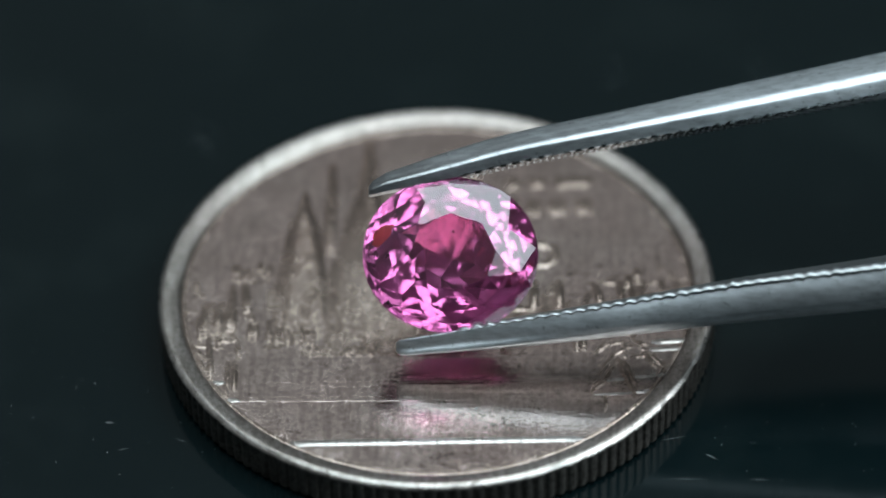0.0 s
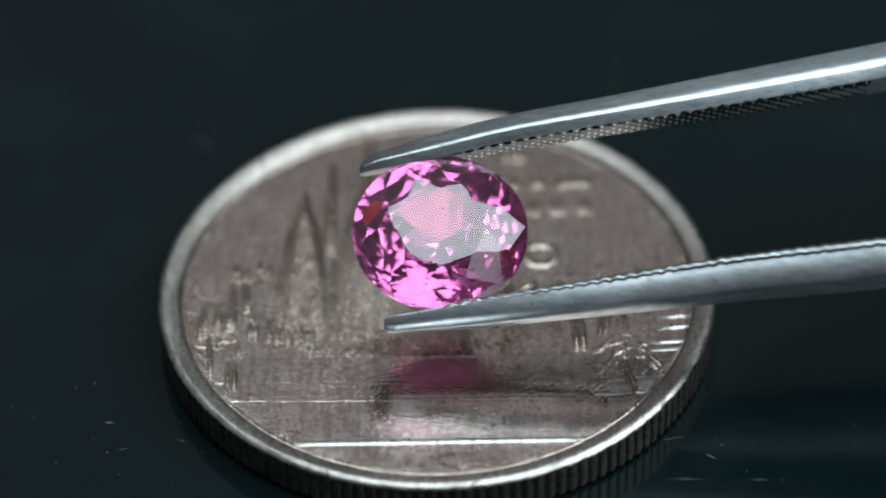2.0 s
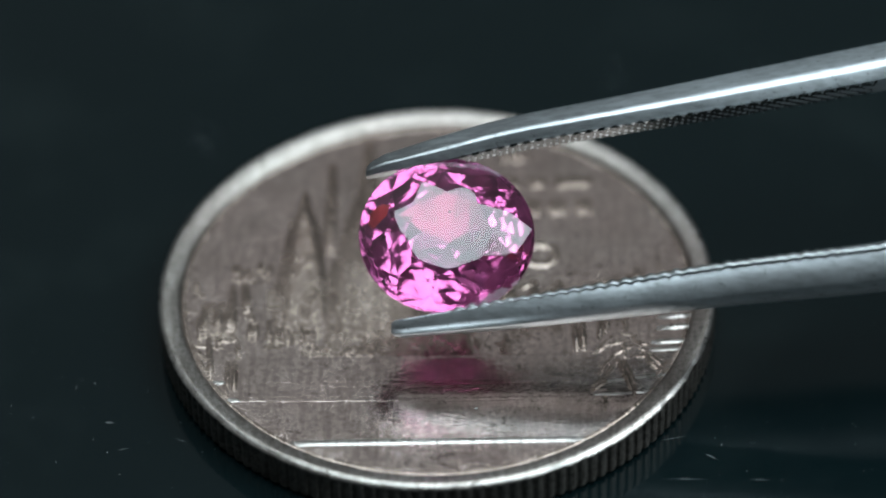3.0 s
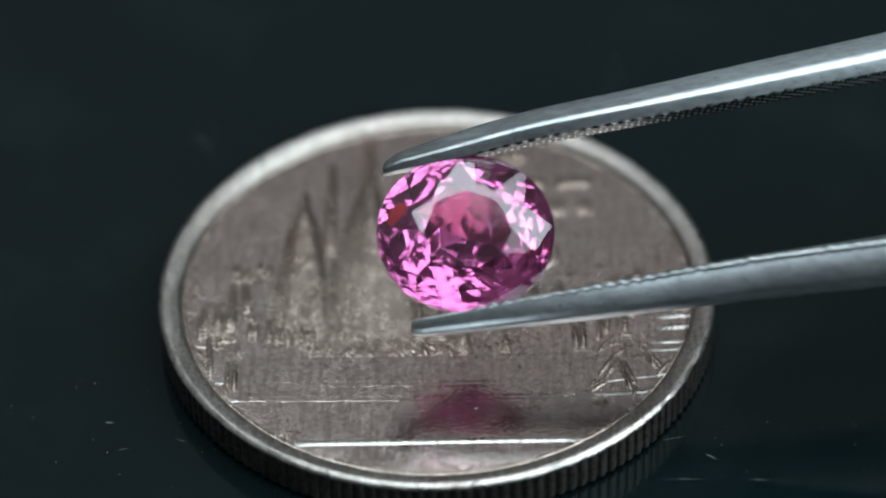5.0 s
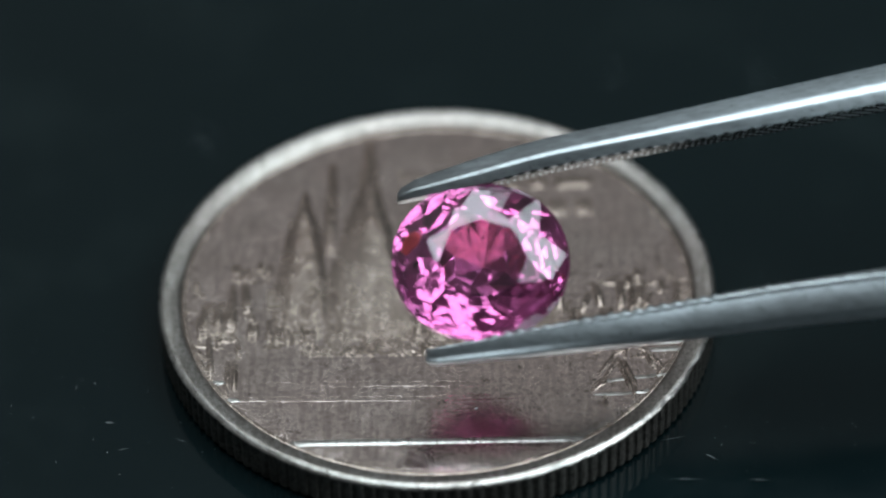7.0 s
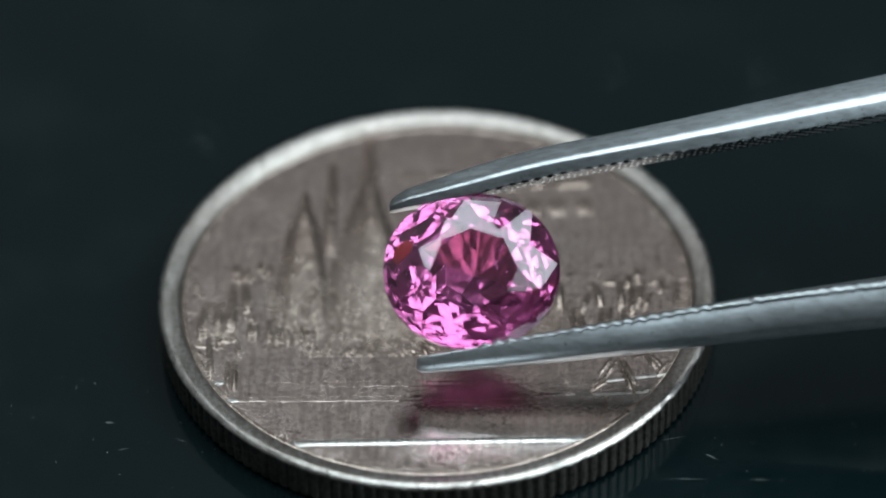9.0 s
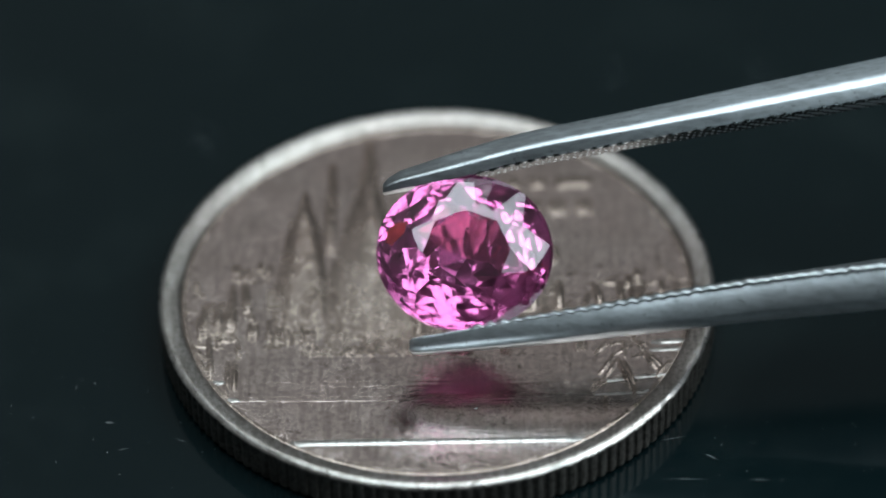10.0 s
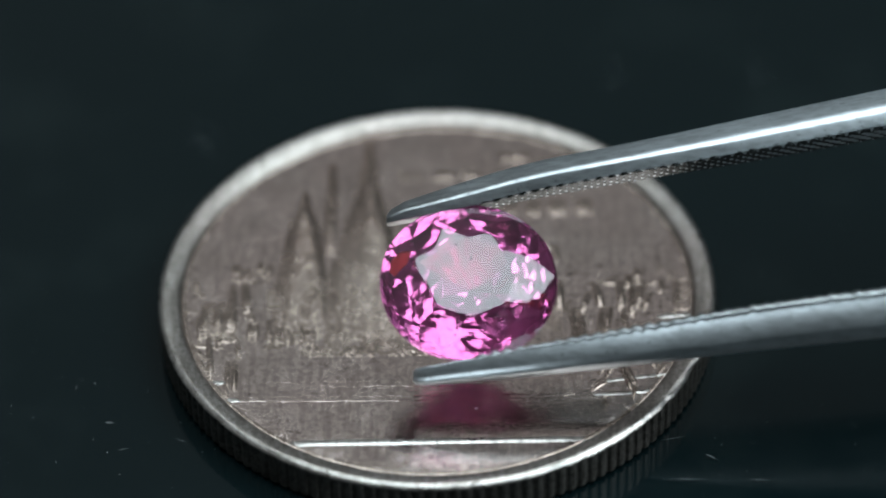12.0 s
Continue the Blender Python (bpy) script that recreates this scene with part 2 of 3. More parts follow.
def build_coin():
    coin = tagged(new("coin"), "worn silver-coloured coin with temple relief and reeded edge on the tabletop", "coin")
    coin.matrix_basis = pose(0, 0, 0, 0, 0, TURN)
    # disc: underside, and the slightly dished field
    v, f = lathe([(9.3, FIELD - 0.02)] + [(9.3 * k / 24, FIELD + DISH * ((k / 24) ** 2 - 1)) for k in range(23, 0, -1)] + [(0.001, FIELD - DISH)], 180)
    part("field", mesh_from("field", v, f, M_COIN, True), coin, "grey-brown mirror-like worn coin field")
    v, f = lathe([(9.13, FIELD - 0.03), (9.16, FIELD + 0.0), (9.18, FIELD + 0.02), (9.21, FIELD + 0.07), (9.25, FIELD + 0.125), (9.30, FIELD + 0.155), (9.42, FIELD + 0.186), (9.58, FIELD + 0.224), (9.70, FIELD + 0.248), (9.76, FIELD + 0.254),
                  (9.80, FIELD + 0.252), (9.84, FIELD + 0.24)], 300)
    ring_v, ring_f = lathe([(8.99, FIELD - 0.01), (9.03, FIELD + 0.002), (9.07, FIELD + 0.004), (9.11, FIELD + 0.002), (9.15, FIELD - 0.01)], 300)
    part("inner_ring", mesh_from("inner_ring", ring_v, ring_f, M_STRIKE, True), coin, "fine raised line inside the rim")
    part("rim", mesh_from("rim", v, f, M_RIM, True), coin, "raised dull grey rim")
    v, f = lathe([(9.83, FIELD + 0.243), (9.85, FIELD + 0.236), (9.90, FIELD + 0.205), (9.95, FIELD + 0.165), (9.985, FIELD + 0.12), (9.99, FIELD + 0.09)], 420)
    rng = np.random.RandomState(2)
    nick = np.convolve(rng.normal(0, 1, 424), (0.2, 0.6, 1, 0.6, 0.2), "valid")
    for i in range(420, len(v)):
        k = 1 - 0.0022 * max(0.0, nick[i % 420] - 0.9)
        v[i] = (v[i][0] * k, v[i][1] * k, v[i][2])
    part("bevel", mesh_from("bevel", v, f, M_BRIGHT, True), coin, "bright nicked bevel along the rim's outer edge")
    # reeded edge: one tooth is six columns
    reeds, cols = 150, 6
    n = reeds * cols
    depth = (0.0, 0.0, 0.02, 0.09, 0.09, 0.02)
    verts, faces, levels = [], [], ((0.0, 0.35), (0.10, 0.06), (0.18, 0.0), (0.70, 0.0), (FIELD, 0.0), (FIELD + 0.08, 0.01), (FIELD + 0.13, 0.03))
    for z, cut in levels:
        for k in range(n):
            a = 2 * math.pi * k / n
            r = 10.0 - cut - depth[k % cols] * (1.0 if 0.05 < z < FIELD + 0.1 else 0.2)
            verts.append((r * math.cos(a) * MM, r * math.sin(a) * MM, z * MM))
    for i in range(len(levels) - 1):
        for k in range(n):
            m = (k + 1) % n
            faces.append((i * n + k, i * n + m, (i + 1) * n + m, (i + 1) * n + k))
    faces.append(tuple(reversed(range(n))))
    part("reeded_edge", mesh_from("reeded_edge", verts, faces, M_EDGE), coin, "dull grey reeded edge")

    # struck figures
    relief("chedi_relief", coin, -5.2, -2.9, 0.1, 8.9, lambda X, Y: 0.38 * spire(X, Y, -2.54, (-2.46, -1.18, 0.01, 1.21, 2.12, 3.35, 4.29, 5.55, 7.47, 8.65), (2.20, 1.92, 1.63, 1.31, 1.09, 0.89, 0.65, 0.38, 0.17, 0.04), 0.40, slope=0.8), "raised relief of a bell-shaped spire", high=0.8)
    relief("slender_spire_relief", coin, -4.6, 1.6, -3.5, 7.4, lambda X, Y: 0.36 * spire(X, Y, -3.91, (2.00, 3.69, 5.58, 7.12), (0.21, 0.19, 0.15, 0.08), 0.28, 4.0, 0.6), "raised relief of a slender spire", high=0.8)
    relief("tower_relief", coin, -6.6, -2.6, -3.7, 5.8, lambda X, Y: 0.38 * spire(X, Y, -4.87, (-2.30, 0.36, 1.57, 3.10, 3.84, 4.34, 4.78, 5.54), (1.12, 0.94, 0.78, 0.60, 0.48, 0.25, 0.19, 0.04), 0.34, slope=0.42) * (0.85 + 0.15 * grainy(X, Y, 2.2, 3)), "raised relief of a stepped tower", high=0.8)
    relief("finial_relief", coin, -9.2, -0.2, -5.3, 2.2, lambda X, Y: ridges(X, Y, ((-6.38, 1.66, -6.36, 1.12, 0.11), (-6.36, 1.12, -6.11, 0.87, 0.11), (-6.82, 1.37, -6.88, 0.89, 0.12),
                                   (-6.88, 0.89, -6.59, 0.64, 0.12), (-6.57, 1.18, -6.65, 0.70, 0.08), (-7.28, 1.56, -7.34, 0.90, 0.11),
                                   (-7.34, 0.90, -7.04, 0.71, 0.12), (-7.15, 1.37, -6.92, 0.71, 0.08), (-6.05, 1.59, -6.06, 0.81, 0.1),
                                   (-8.68, 0.74, -8.67, 0.15, 0.1), (-8.67, 0.15, -8.43, -0.04, 0.09)), 1.40), "raised hooked roof finials", 0.03)
    relief("hall_relief", coin, -9.3, -5.6, -6.0, 1.2, lambda X, Y: 0.02 * block(X, Y, -8.4, -2.3, -7.45, -0.35, 0.3) + ridges(X, Y, ((-8.32, -0.61, -8.22, -1.99, 0.12), (-7.86, -0.53, -7.78, -1.94, 0.16), (-7.47, -0.62, -7.41, -2.01, 0.12),
                                   (-7.36, 0.48, -7.25, -2.01, 0.13), (-6.91, 0.47, -6.76, -1.08, 0.16), (-6.77, -0.96, -6.46, -1.56, 0.13),
                                   (-6.46, -1.56, -6.47, -2.38, 0.13), (-6.63, -1.53, -6.68, -2.25, 0.1), (-8.09, -2.11, -7.92, -4.30, 0.09),
                                   (-7.81, -2.11, -7.71, -2.58, 0.09), (-7.33, -2.01, -7.07, -2.42, 0.09), (-7.07, -2.42, -6.99, -3.29, 0.09),
                                   (-7.11, -3.40, -7.09, -4.88, 0.09), (-7.37, -3.39, -7.33, -4.82, 0.07), (-8.12, -2.40, -7.07, -2.36, 0.08),
                                   (-8.75, -2.56, -7.54, -2.73, 0.08), (-8.67, -2.62, -8.11, -3.38, 0.06), (-8.66, -2.68, -8.03, -4.18, 0.06),
                                   (-9.04, -0.83, -8.56, -0.84, 0.07), (-8.44, -1.05, -8.40, -2.39, 0.1), (-8.50, -3.51, -7.96, -4.01, 0.05),
                                   (-7.85, -4.52, -7.39, -5.21, 0.05), (-7.42, -4.53, -7.31, -5.27, 0.06)), 1.25), "raised relief of a pillared hall", 0.03)

    def frieze(X, Y):
        rough = clamp01(grainy(X * 1.6, Y, 1.6, 8, 4) * 2.4 - 0.85)
        h = 0.0045 * block(X, Y, -6.6, -3.2, 5.6, 0.6, 1.3) * rough
        h = np.maximum(h, 0.012 * block(X, Y, -3.5, -3.3, 1.0, -2.0, 0.4) * clamp01(grainy(X, Y, 3.0, 9, 3) * 2.6 - 0.95))
        h = np.maximum(h, ridges(X, Y, ((-5.95, -1.34, -5.94, -2.44, 0.08), (-5.72, -1.55, -5.66, -2.60, 0.08), (-5.50, -1.43, -5.46, -2.48, 0.08),
                                   (-5.27, -1.64, -5.26, -2.63, 0.08), (-5.05, -1.53, -4.99, -2.52, 0.08), (-4.83, -1.42, -4.79, -2.67, 0.08),
                                   (-4.61, -1.63, -4.59, -2.56, 0.08), (-4.39, -1.52, -4.39, -2.71, 0.08)), 1.40))
        return np.maximum(h, ridges(X, Y, ((-4.97, -2.93, -3.33, -2.85, 0.22), (-4.84, -3.16, -3.33, -3.16, 0.1)), 0.30))
    relief("frieze_relief", coin, -6.8, -3.5, 5.8, 0.7, frieze, "low raised frieze of small columns and steps", 0.035)
    relief("scroll_relief", coin, -3.8, -3.4, 0.9, -1.9, lambda X, Y: ridges(X, Y, ((-3.22, -2.68, -3.13, -3.20, 0.07), (-3.09, -3.20, -2.84, -3.26, 0.06), (-2.81, -2.86, -2.65, -3.21, 0.07),
                                   (-2.45, -2.92, -2.25, -3.27, 0.08), (-2.18, -2.52, -2.01, -2.70, 0.07), (-1.94, -2.36, -1.66, -2.54, 0.08),
                                   (-1.66, -2.54, -1.49, -3.00, 0.07), (-1.57, -3.00, -1.33, -3.29, 0.07), (-1.22, -2.55, -1.05, -2.72, 0.07),
                                   (-1.13, -2.95, -0.61, -3.02, 0.09), (-0.53, -2.68, -0.33, -3.26, 0.09), (-0.33, -2.62, -0.05, -2.97, 0.1),
                                   (-0.05, -3.20, 0.27, -2.92, 0.09), (0.35, -2.75, 0.54, -3.22, 0.08), (-2.66, -2.34, -2.42, -2.52, 0.06),
                                   (-1.34, -2.31, -1.42, -2.54, 0.08)), 1.60), "raised scrolls and small figures in a row", 0.03, worn=1)

    def trees(X, Y):
        h = np.zeros_like(X)
        for xc, ys, ws in ((0.10, (-2.52, -1.82, -1.00), (0.34, 0.18, 0.04)), (0.95, (-3.28, -2.42, -1.60), (0.40, 0.24, 0.04)), (2.46, (-3.32, -2.62, -2.22), (0.26, 0.14, 0.04)), (-0.62, (-2.56, -1.22, -0.03), (0.28, 0.16, 0.06))):
            h = np.maximum(h, 0.17 * spire(X, Y, xc, ys, ws, 0.3, 2.2) )
        return h
    relief("tree_relief", coin, -1.2, -3.5, 3.4, 0.6, trees, "raised pointed trees", 0.03, high=0.75)
    relief("courtyard_relief", coin, -0.2, -3.3, 7.6, 1.3, lambda X, Y: ridges(X, Y, ((0.65, 0.60, 0.67, -1.24, 0.16), (0.47, 0.48, 0.88, 0.44, 0.13), (0.85, -1.25, 0.79, -2.41, 0.08),
                                   (1.11, -0.96, 1.48, -1.03, 0.14), (1.16, 1.13, 1.15, -0.81, 0.1), (2.44, 0.50, 2.43, -0.87, 0.14),
                                   (2.43, -0.87, 3.48, -0.95, 0.14), (3.48, -0.95, 3.52, 0.47, 0.14), (3.52, 0.47, 3.03, 0.13, 0.08),
                                   (2.69, 0.34, 2.73, -0.70, 0.09), (4.42, 0.45, 4.38, -0.97, 0.15), (4.16, -0.14, 4.41, 0.16, 0.1),
                                   (4.83, -0.98, 4.97, -3.08, 0.1), (5.50, -0.17, 5.14, -1.22, 0.1), (5.14, -1.22, 5.21, -3.03, 0.1),
                                   (5.67, 0.28, 5.92, -0.92, 0.13), (5.92, 0.42, 6.57, 0.35, 0.14), (6.61, 0.35, 6.60, -1.02, 0.13),
                                   (5.92, -0.92, 5.75, -2.52, 0.08), (6.20, -0.92, 6.00, -2.24, 0.09), (7.01, 0.25, 6.99, -1.38, 0.12),
                                   (7.42, 0.39, 7.17, -1.03, 0.12), (6.68, -1.02, 6.72, -2.08, 0.08)), 2.10), "raised relief of gables, pillars and an altar", 0.035)
    relief("gallery_relief", coin, 6.3, -1.6, 9.3, 1.6, lambda X, Y: 0.012 * block(X, Y, 8.5, -1.1, 9.1, 0.4, 0.1) + ridges(X, Y, ((8.53, 0.51, 9.22, 0.53, 0.1), (8.61, 0.42, 8.52, -1.27, 0.07), (7.23, 1.05, 7.22, 0.45, 0.13),
                                   (7.22, 0.45, 7.46, 0.21, 0.1), (6.91, 0.76, 6.84, 0.04, 0.1), (8.44, 0.85, 8.41, 0.55, 0.1),
                                   (8.11, 1.28, 8.01, 0.80, 0.06), (7.56, 0.24, 8.04, 0.43, 0.07), (7.64, -0.21, 7.41, -1.04, 0.09),
                                   (8.12, 0.37, 8.01, -0.22, 0.08)), 1.90), "raised relief of a gallery wall with finials", 0.035)
    relief("stair_relief", coin, 7.3, -3.3, 9.4, -0.9, lambda X, Y: ridges(X, Y, ((7.93, -1.46, 9.27, -1.34, 0.085), (7.87, -2.04, 9.14, -1.90, 0.085), (7.64, -2.76, 8.84, -2.67, 0.085),
                                   (7.52, -3.14, 8.76, -3.08, 0.06)), 2.10), "four bright raised stair lines", 0.035, M_BRIGHT)
    relief("branch_relief", coin, 5.2, -6.4, 8.8, -1.6, lambda X, Y: ridges(X, Y, ((5.69, -4.35, 6.20, -3.45, 0.07), (5.92, -4.47, 6.35, -3.63, 0.07), (6.37, -3.57, 6.81, -5.11, 0.08),
                                   (6.58, -3.69, 6.97, -4.89, 0.07), (7.27, -3.30, 7.79, -4.17, 0.08), (7.51, -3.31, 7.96, -4.06, 0.07),
                                   (8.15, -3.72, 7.66, -4.51, 0.06), (5.43, -5.14, 5.96, -4.64, 0.07), (5.47, -4.91, 5.80, -4.58, 0.06),
                                   (6.83, -3.47, 7.47, -3.42, 0.06), (6.02, -2.87, 6.78, -2.66, 0.06), (6.24, -3.34, 6.93, -2.89, 0.07),
                                   (5.73, -3.04, 6.23, -2.42, 0.06), (5.60, -3.32, 6.10, -2.70, 0.06), (6.95, -2.55, 7.39, -3.31, 0.07),
                                   (6.62, -2.71, 6.63, -3.46, 0.07), (6.93, -4.94, 6.87, -5.50, 0.07), (5.89, -5.43, 5.87, -6.15, 0.05),
                                   (6.52, -2.25, 7.07, -2.43, 0.07), (7.10, -2.67, 7.53, -2.91, 0.06)), 1.70), "raised crossing branch lines", 0.03, worn=1)
    relief("kerb_relief", coin, 5.2, -5.7, 8.6, -4.0, lambda X, Y: ridges(X, Y, ((6.87, -4.52, 7.46, -4.48, 0.06), (7.47, -4.45, 8.06, -4.38, 0.07), (5.76, -4.69, 6.83, -4.55, 0.05),
                                   (6.68, -5.30, 7.47, -5.18, 0.06), (5.46, -5.36, 6.68, -5.30, 0.05)), 1.90), "bright raised kerb lines under the branches", 0.03, M_BRIGHT, 1)
    relief("sill_relief", coin, -8.3, -5.9, -6.5, -4.2, lambda X, Y: ridges(X, Y, ((-7.96, -4.46, -7.34, -4.51, 0.07), (-7.36, -5.35, -6.79, -5.39, 0.08)), 1.30), "short bright raised sill lines", 0.03, M_BRIGHT, 1)

    def terrace(X, Y):
        h = np.maximum(ridges(X, Y, ((-6.93, -3.35, -0.65, -3.42, 0.07), (-0.65, -3.42, 5.32, -3.32, 0.07)), 0.70), ridges(X, Y, ((-4.20, -4.68, -3.02, -4.71, 0.06), (-3.02, -4.71, 2.12, -4.76, 0.07), (2.12, -4.70, 5.28, -4.66, 0.05),
                                   (-6.79, -4.43, 2.52, -4.57, 0.05)), 0.65))
        h = np.maximum(h, ridges(X, Y, ((-7.34, -5.38, -0.25, -5.47, 0.08), (-0.25, -5.47, 4.48, -5.43, 0.07), (4.48, -5.43, 6.64, -5.36, 0.05)), 0.36))
        return h + 0.006 * block(X, Y, -6.9, -5.4, 5.4, -3.35, 0.16)
    relief("terrace_relief", coin, -8.2, -5.8, 7.2, -3.0, terrace, "raised terrace lines of a low wall", 0.04, M_COIN, 1)
    relief("ground_line", coin, -5.3, -7.9, 5.5, -7.2, lambda X, Y: 0.020 * stroke(X, Y, -5.00, -7.54, 5.10, -7.50, 0.105), "bright straight raised line above the coin's lower segment", 0.035, M_BRIGHT)

    # worn lettering, too soft to read: plain raised bars
    def bar(x0, y0, x1, y1):
        relief("letter_bar", coin, x0 - 0.1, y0 - 0.1, x1 + 0.1, y1 + 0.1, lambda X, Y: 0.028 * block(X, Y, x0, y0, x1, y1, 0.24), "worn raised letter", 0.06)
    for x, w in ((2.55, 0.55), (3.35, 0.75), (4.35, 1.45)):
        bar(x, 5.55, x + w, 6.25)
    for x, w in ((2.5, 0.5), (3.3, 0.55), (4.1, 0.7), (5.05, 0.65)):
        bar(x, 4.05, x + w, 4.95)
    bar(2.4, 7.1, 3.5, 7.6)
    for x, w in ((-1.45, 0.5), (-0.8, 0.35), (-0.2, 0.9), (0.95, 0.7)):
        bar(x, 6.1, x + w, 6.6)
    relief("ring_letter", coin, 2.9, 1.1, 4.6, 2.8, lambda X, Y: 0.026 * clamp01(1 - ((np.hypot(X - 3.75, Y - 1.95) - 0.55) / 0.16) ** 2) ** 0.5, "worn raised round letter", 0.05)
    return coin


build_coin()


# ---- gemstone: oval brilliant, crown towards the camera ----
GEM_A, GEM_B = 3.06, 2.72


def oval(r, k, n, z):
    """A point on a slightly squarish oval at r times the girdle, k n-ths of a turn."""
    a = 2 * math.pi * k / n
    c, s = math.cos(a), math.sin(a)
    q = (abs(c) ** 2.06 + abs(s) ** 2.06) ** (-1 / 2.06)
    return Vector((GEM_A * r * q * c, GEM_B * r * q * s, z))


# the hand-cut crown is uneven: degrees by which some facets lie steeper and are turned round the stone
UNEVEN = {("star", 3): (-3.0, 0.0), ("star", 7): (3.0, 0.0), ("kite", 2): (0.0, -3.0), ("half", 0): (1.5, 3.0), ("half", 2): (-4.0, 0.0), ("half", 3): (-4.0, 0.0), ("half", 15): (5.0, 0.0),
          ("kite", 3): (1.5, 0.0), ("kite", 5): (-1.0, 2.0), ("half", 7): (-2.0, 1.0), ("half", 10): (2.0, -2.0), ("star", 5): (1.0, 2.0)}


def crown_planes(crown, g):
    """A point and a normal for each sloping facet of the crown."""
    table = [oval(0.50, k, 8, crown) for k in range(8)]
    star = [oval(0.70, k + 0.5, 8, crown - (crown - g) * (0.70 * math.cos(math.pi / 8) - 0.50) / 0.50) for k in range(8)]
    edge = [oval(1.0, k, 16, g) for k in range(16)]
    corners = {}
    for k in range(8):
        corners["star", k] = (table[k], star[k], table[(k + 1) % 8])
        corners["kite", k] = (star[k - 1], edge[2 * k], star[k])
        corners["half", 2 * k] = (star[k], edge[2 * k], edge[2 * k + 1])
        corners["half", 2 * k + 1] = (star[k], edge[2 * k + 1], edge[(2 * k + 2) % 16])
    planes = []
    for key, (p, q, r) in corners.items():
        n = (q - p).cross(r - p).normalized()
        n = n if n.z > 0 else -n
        steeper, turned = UNEVEN.get(key, (0.0, 0.0))
        slope, way = math.acos(n.z) + radians(steeper), math.atan2(n.y, n.x) + radians(turned)
        planes.append(((p + q + r) / 3, Vector((math.sin(slope) * math.cos(way), math.sin(slope) * math.sin(way), math.cos(slope)))))
    return planes


def build_gem():
    crown, g, around = 0.90, 0.14, 64
    rng = np.random.RandomState(4)
    verts, groups = [], {"table_facet": [], "crown": [], "girdle": [], "pavilion": []}

    def put(v):
        verts.append(v)
        return len(verts) - 1

    def rough_cut(r, k, n, z, j=0.02):
        """Native cutting: every meet point is a little off."""
        return put(oval(r + rng.uniform(-j, j), k + rng.uniform(-j, j) * 2, n, z + rng.uniform(-j, j)))
    # crown: an oval block, ground down plane by plane
    bm = bmesh.new()
    low_ring = [bm.verts.new(oval(1.0, k, around, -g)) for k in range(around)]
    top_ring = [bm.verts.new(oval(1.0, k, around, crown)) for k in range(around)]
    kind = bm.faces.layers.int.new("kind")
    bm.faces.new(top_ring)[kind] = 0
    bm.faces.new(low_ring[::-1])[kind] = 3
    for k in range(around):
        bm.faces.new((low_ring[k], low_ring[(k + 1) % around], top_ring[(k + 1) % around], top_ring[k]))[kind] = 2
    for place, normal in crown_planes(crown, g):
        cut = bmesh.ops.bisect_plane(bm, geom=bm.verts[:] + bm.edges[:] + bm.faces[:], dist=1e-6, plane_co=place, plane_no=normal, clear_outer=True)
        rim = [e for e in cut["geom_cut"] if isinstance(e, bmesh.types.BMEdge)]
        for made in bmesh.ops.contextual_create(bm, geom=rim)["faces"]:
            made[kind] = 1
    bm.verts.index_update()
    base = [put(v.co.copy()) for v in bm.verts]
    for f in bm.faces:
        if f[kind] < 3:
            groups[("table_facet", "crown", "girdle")[f[kind]]].append([base[v.index] for v in f.verts])
    bm.free()
    # stepped pavilion
    low = [put(oval(1.0, k, around, -g)) for k in range(around)]
    p1 = [rough_cut(0.90, k + 0.5, 16, -g - 0.50, 0.03) for k in range(16)]
    pm = [rough_cut(0.74, k, 16, -g - 0.98, 0.04) for k in range(16)]
    p2 = [rough_cut(0.52, k + 0.5, 16, -g - 1.45, 0.045) for k in range(16)]
    p3 = [rough_cut(0.28, k + 0.5, 8, -g - 1.88, 0.045) for k in range(8)]
    culet = put(Vector((0.12, -0.05, -g - 2.25)))
    for k in range(8):
        n = (k + 1) % 8
        groups["pavilion"] += [(p2[2 * k], p2[2 * k + 1], p3[k]), (p2[2 * k + 1], p2[(2 * k + 2) % 16], p3[k]), (p2[(2 * k + 2) % 16], p3[n], p3[k]), (p3[k], p3[n], culet)]
    for k in range(16):
        n = (k + 1) % 16
        groups["pavilion"] += [(low[4 * k + i], low[(4 * k + i + 1) % around], p1[k]) for i in range(4)]
        groups["pavilion"] += [(low[4 * k], p1[k], p1[k - 1]), (p1[k - 1], p1[k], pm[k]), (p1[k], pm[n], pm[k]), (pm[k], pm[n], p2[k]), (pm[n], p2[n], p2[k])]
    lean = pose(0, 0, 0, -7, 3, 0).to_3x3() @ pose(0, 0, 0, 0, 0, 2).to_3x3()
    gem = tagged(new("gemstone"), "oval brilliant-cut pink sapphire gripped in steel tweezers", "gemstone")
    for name, label in (("table_facet", "large flat top facet"), ("crown", "sloping pink crown facets"), ("girdle", "thin frosted girdle"), ("pavilion", "pink pavilion facets, darkened to hold back leaking light")):
        faces = []
        for f in groups[name]:
            c = sum((verts[i] for i in f), Vector()) / len(f)
            nrm = (verts[f[1]] - verts[f[0]]).cross(verts[f[2]] - verts[f[0]])
            faces.append(f if nrm.dot(c + Vector((0, 0, 0.6))) > 0 else f[::-1])
        used = sorted({i for f in faces for i in f})
        at = {i: n for n, i in enumerate(used)}
        part(name, mesh_from(name, [lean @ verts[i] * MM for i in used], [[at[i] for i in f] for f in faces], M_PAV_DARK if name == "pavilion" else M_GEM), gem, label)
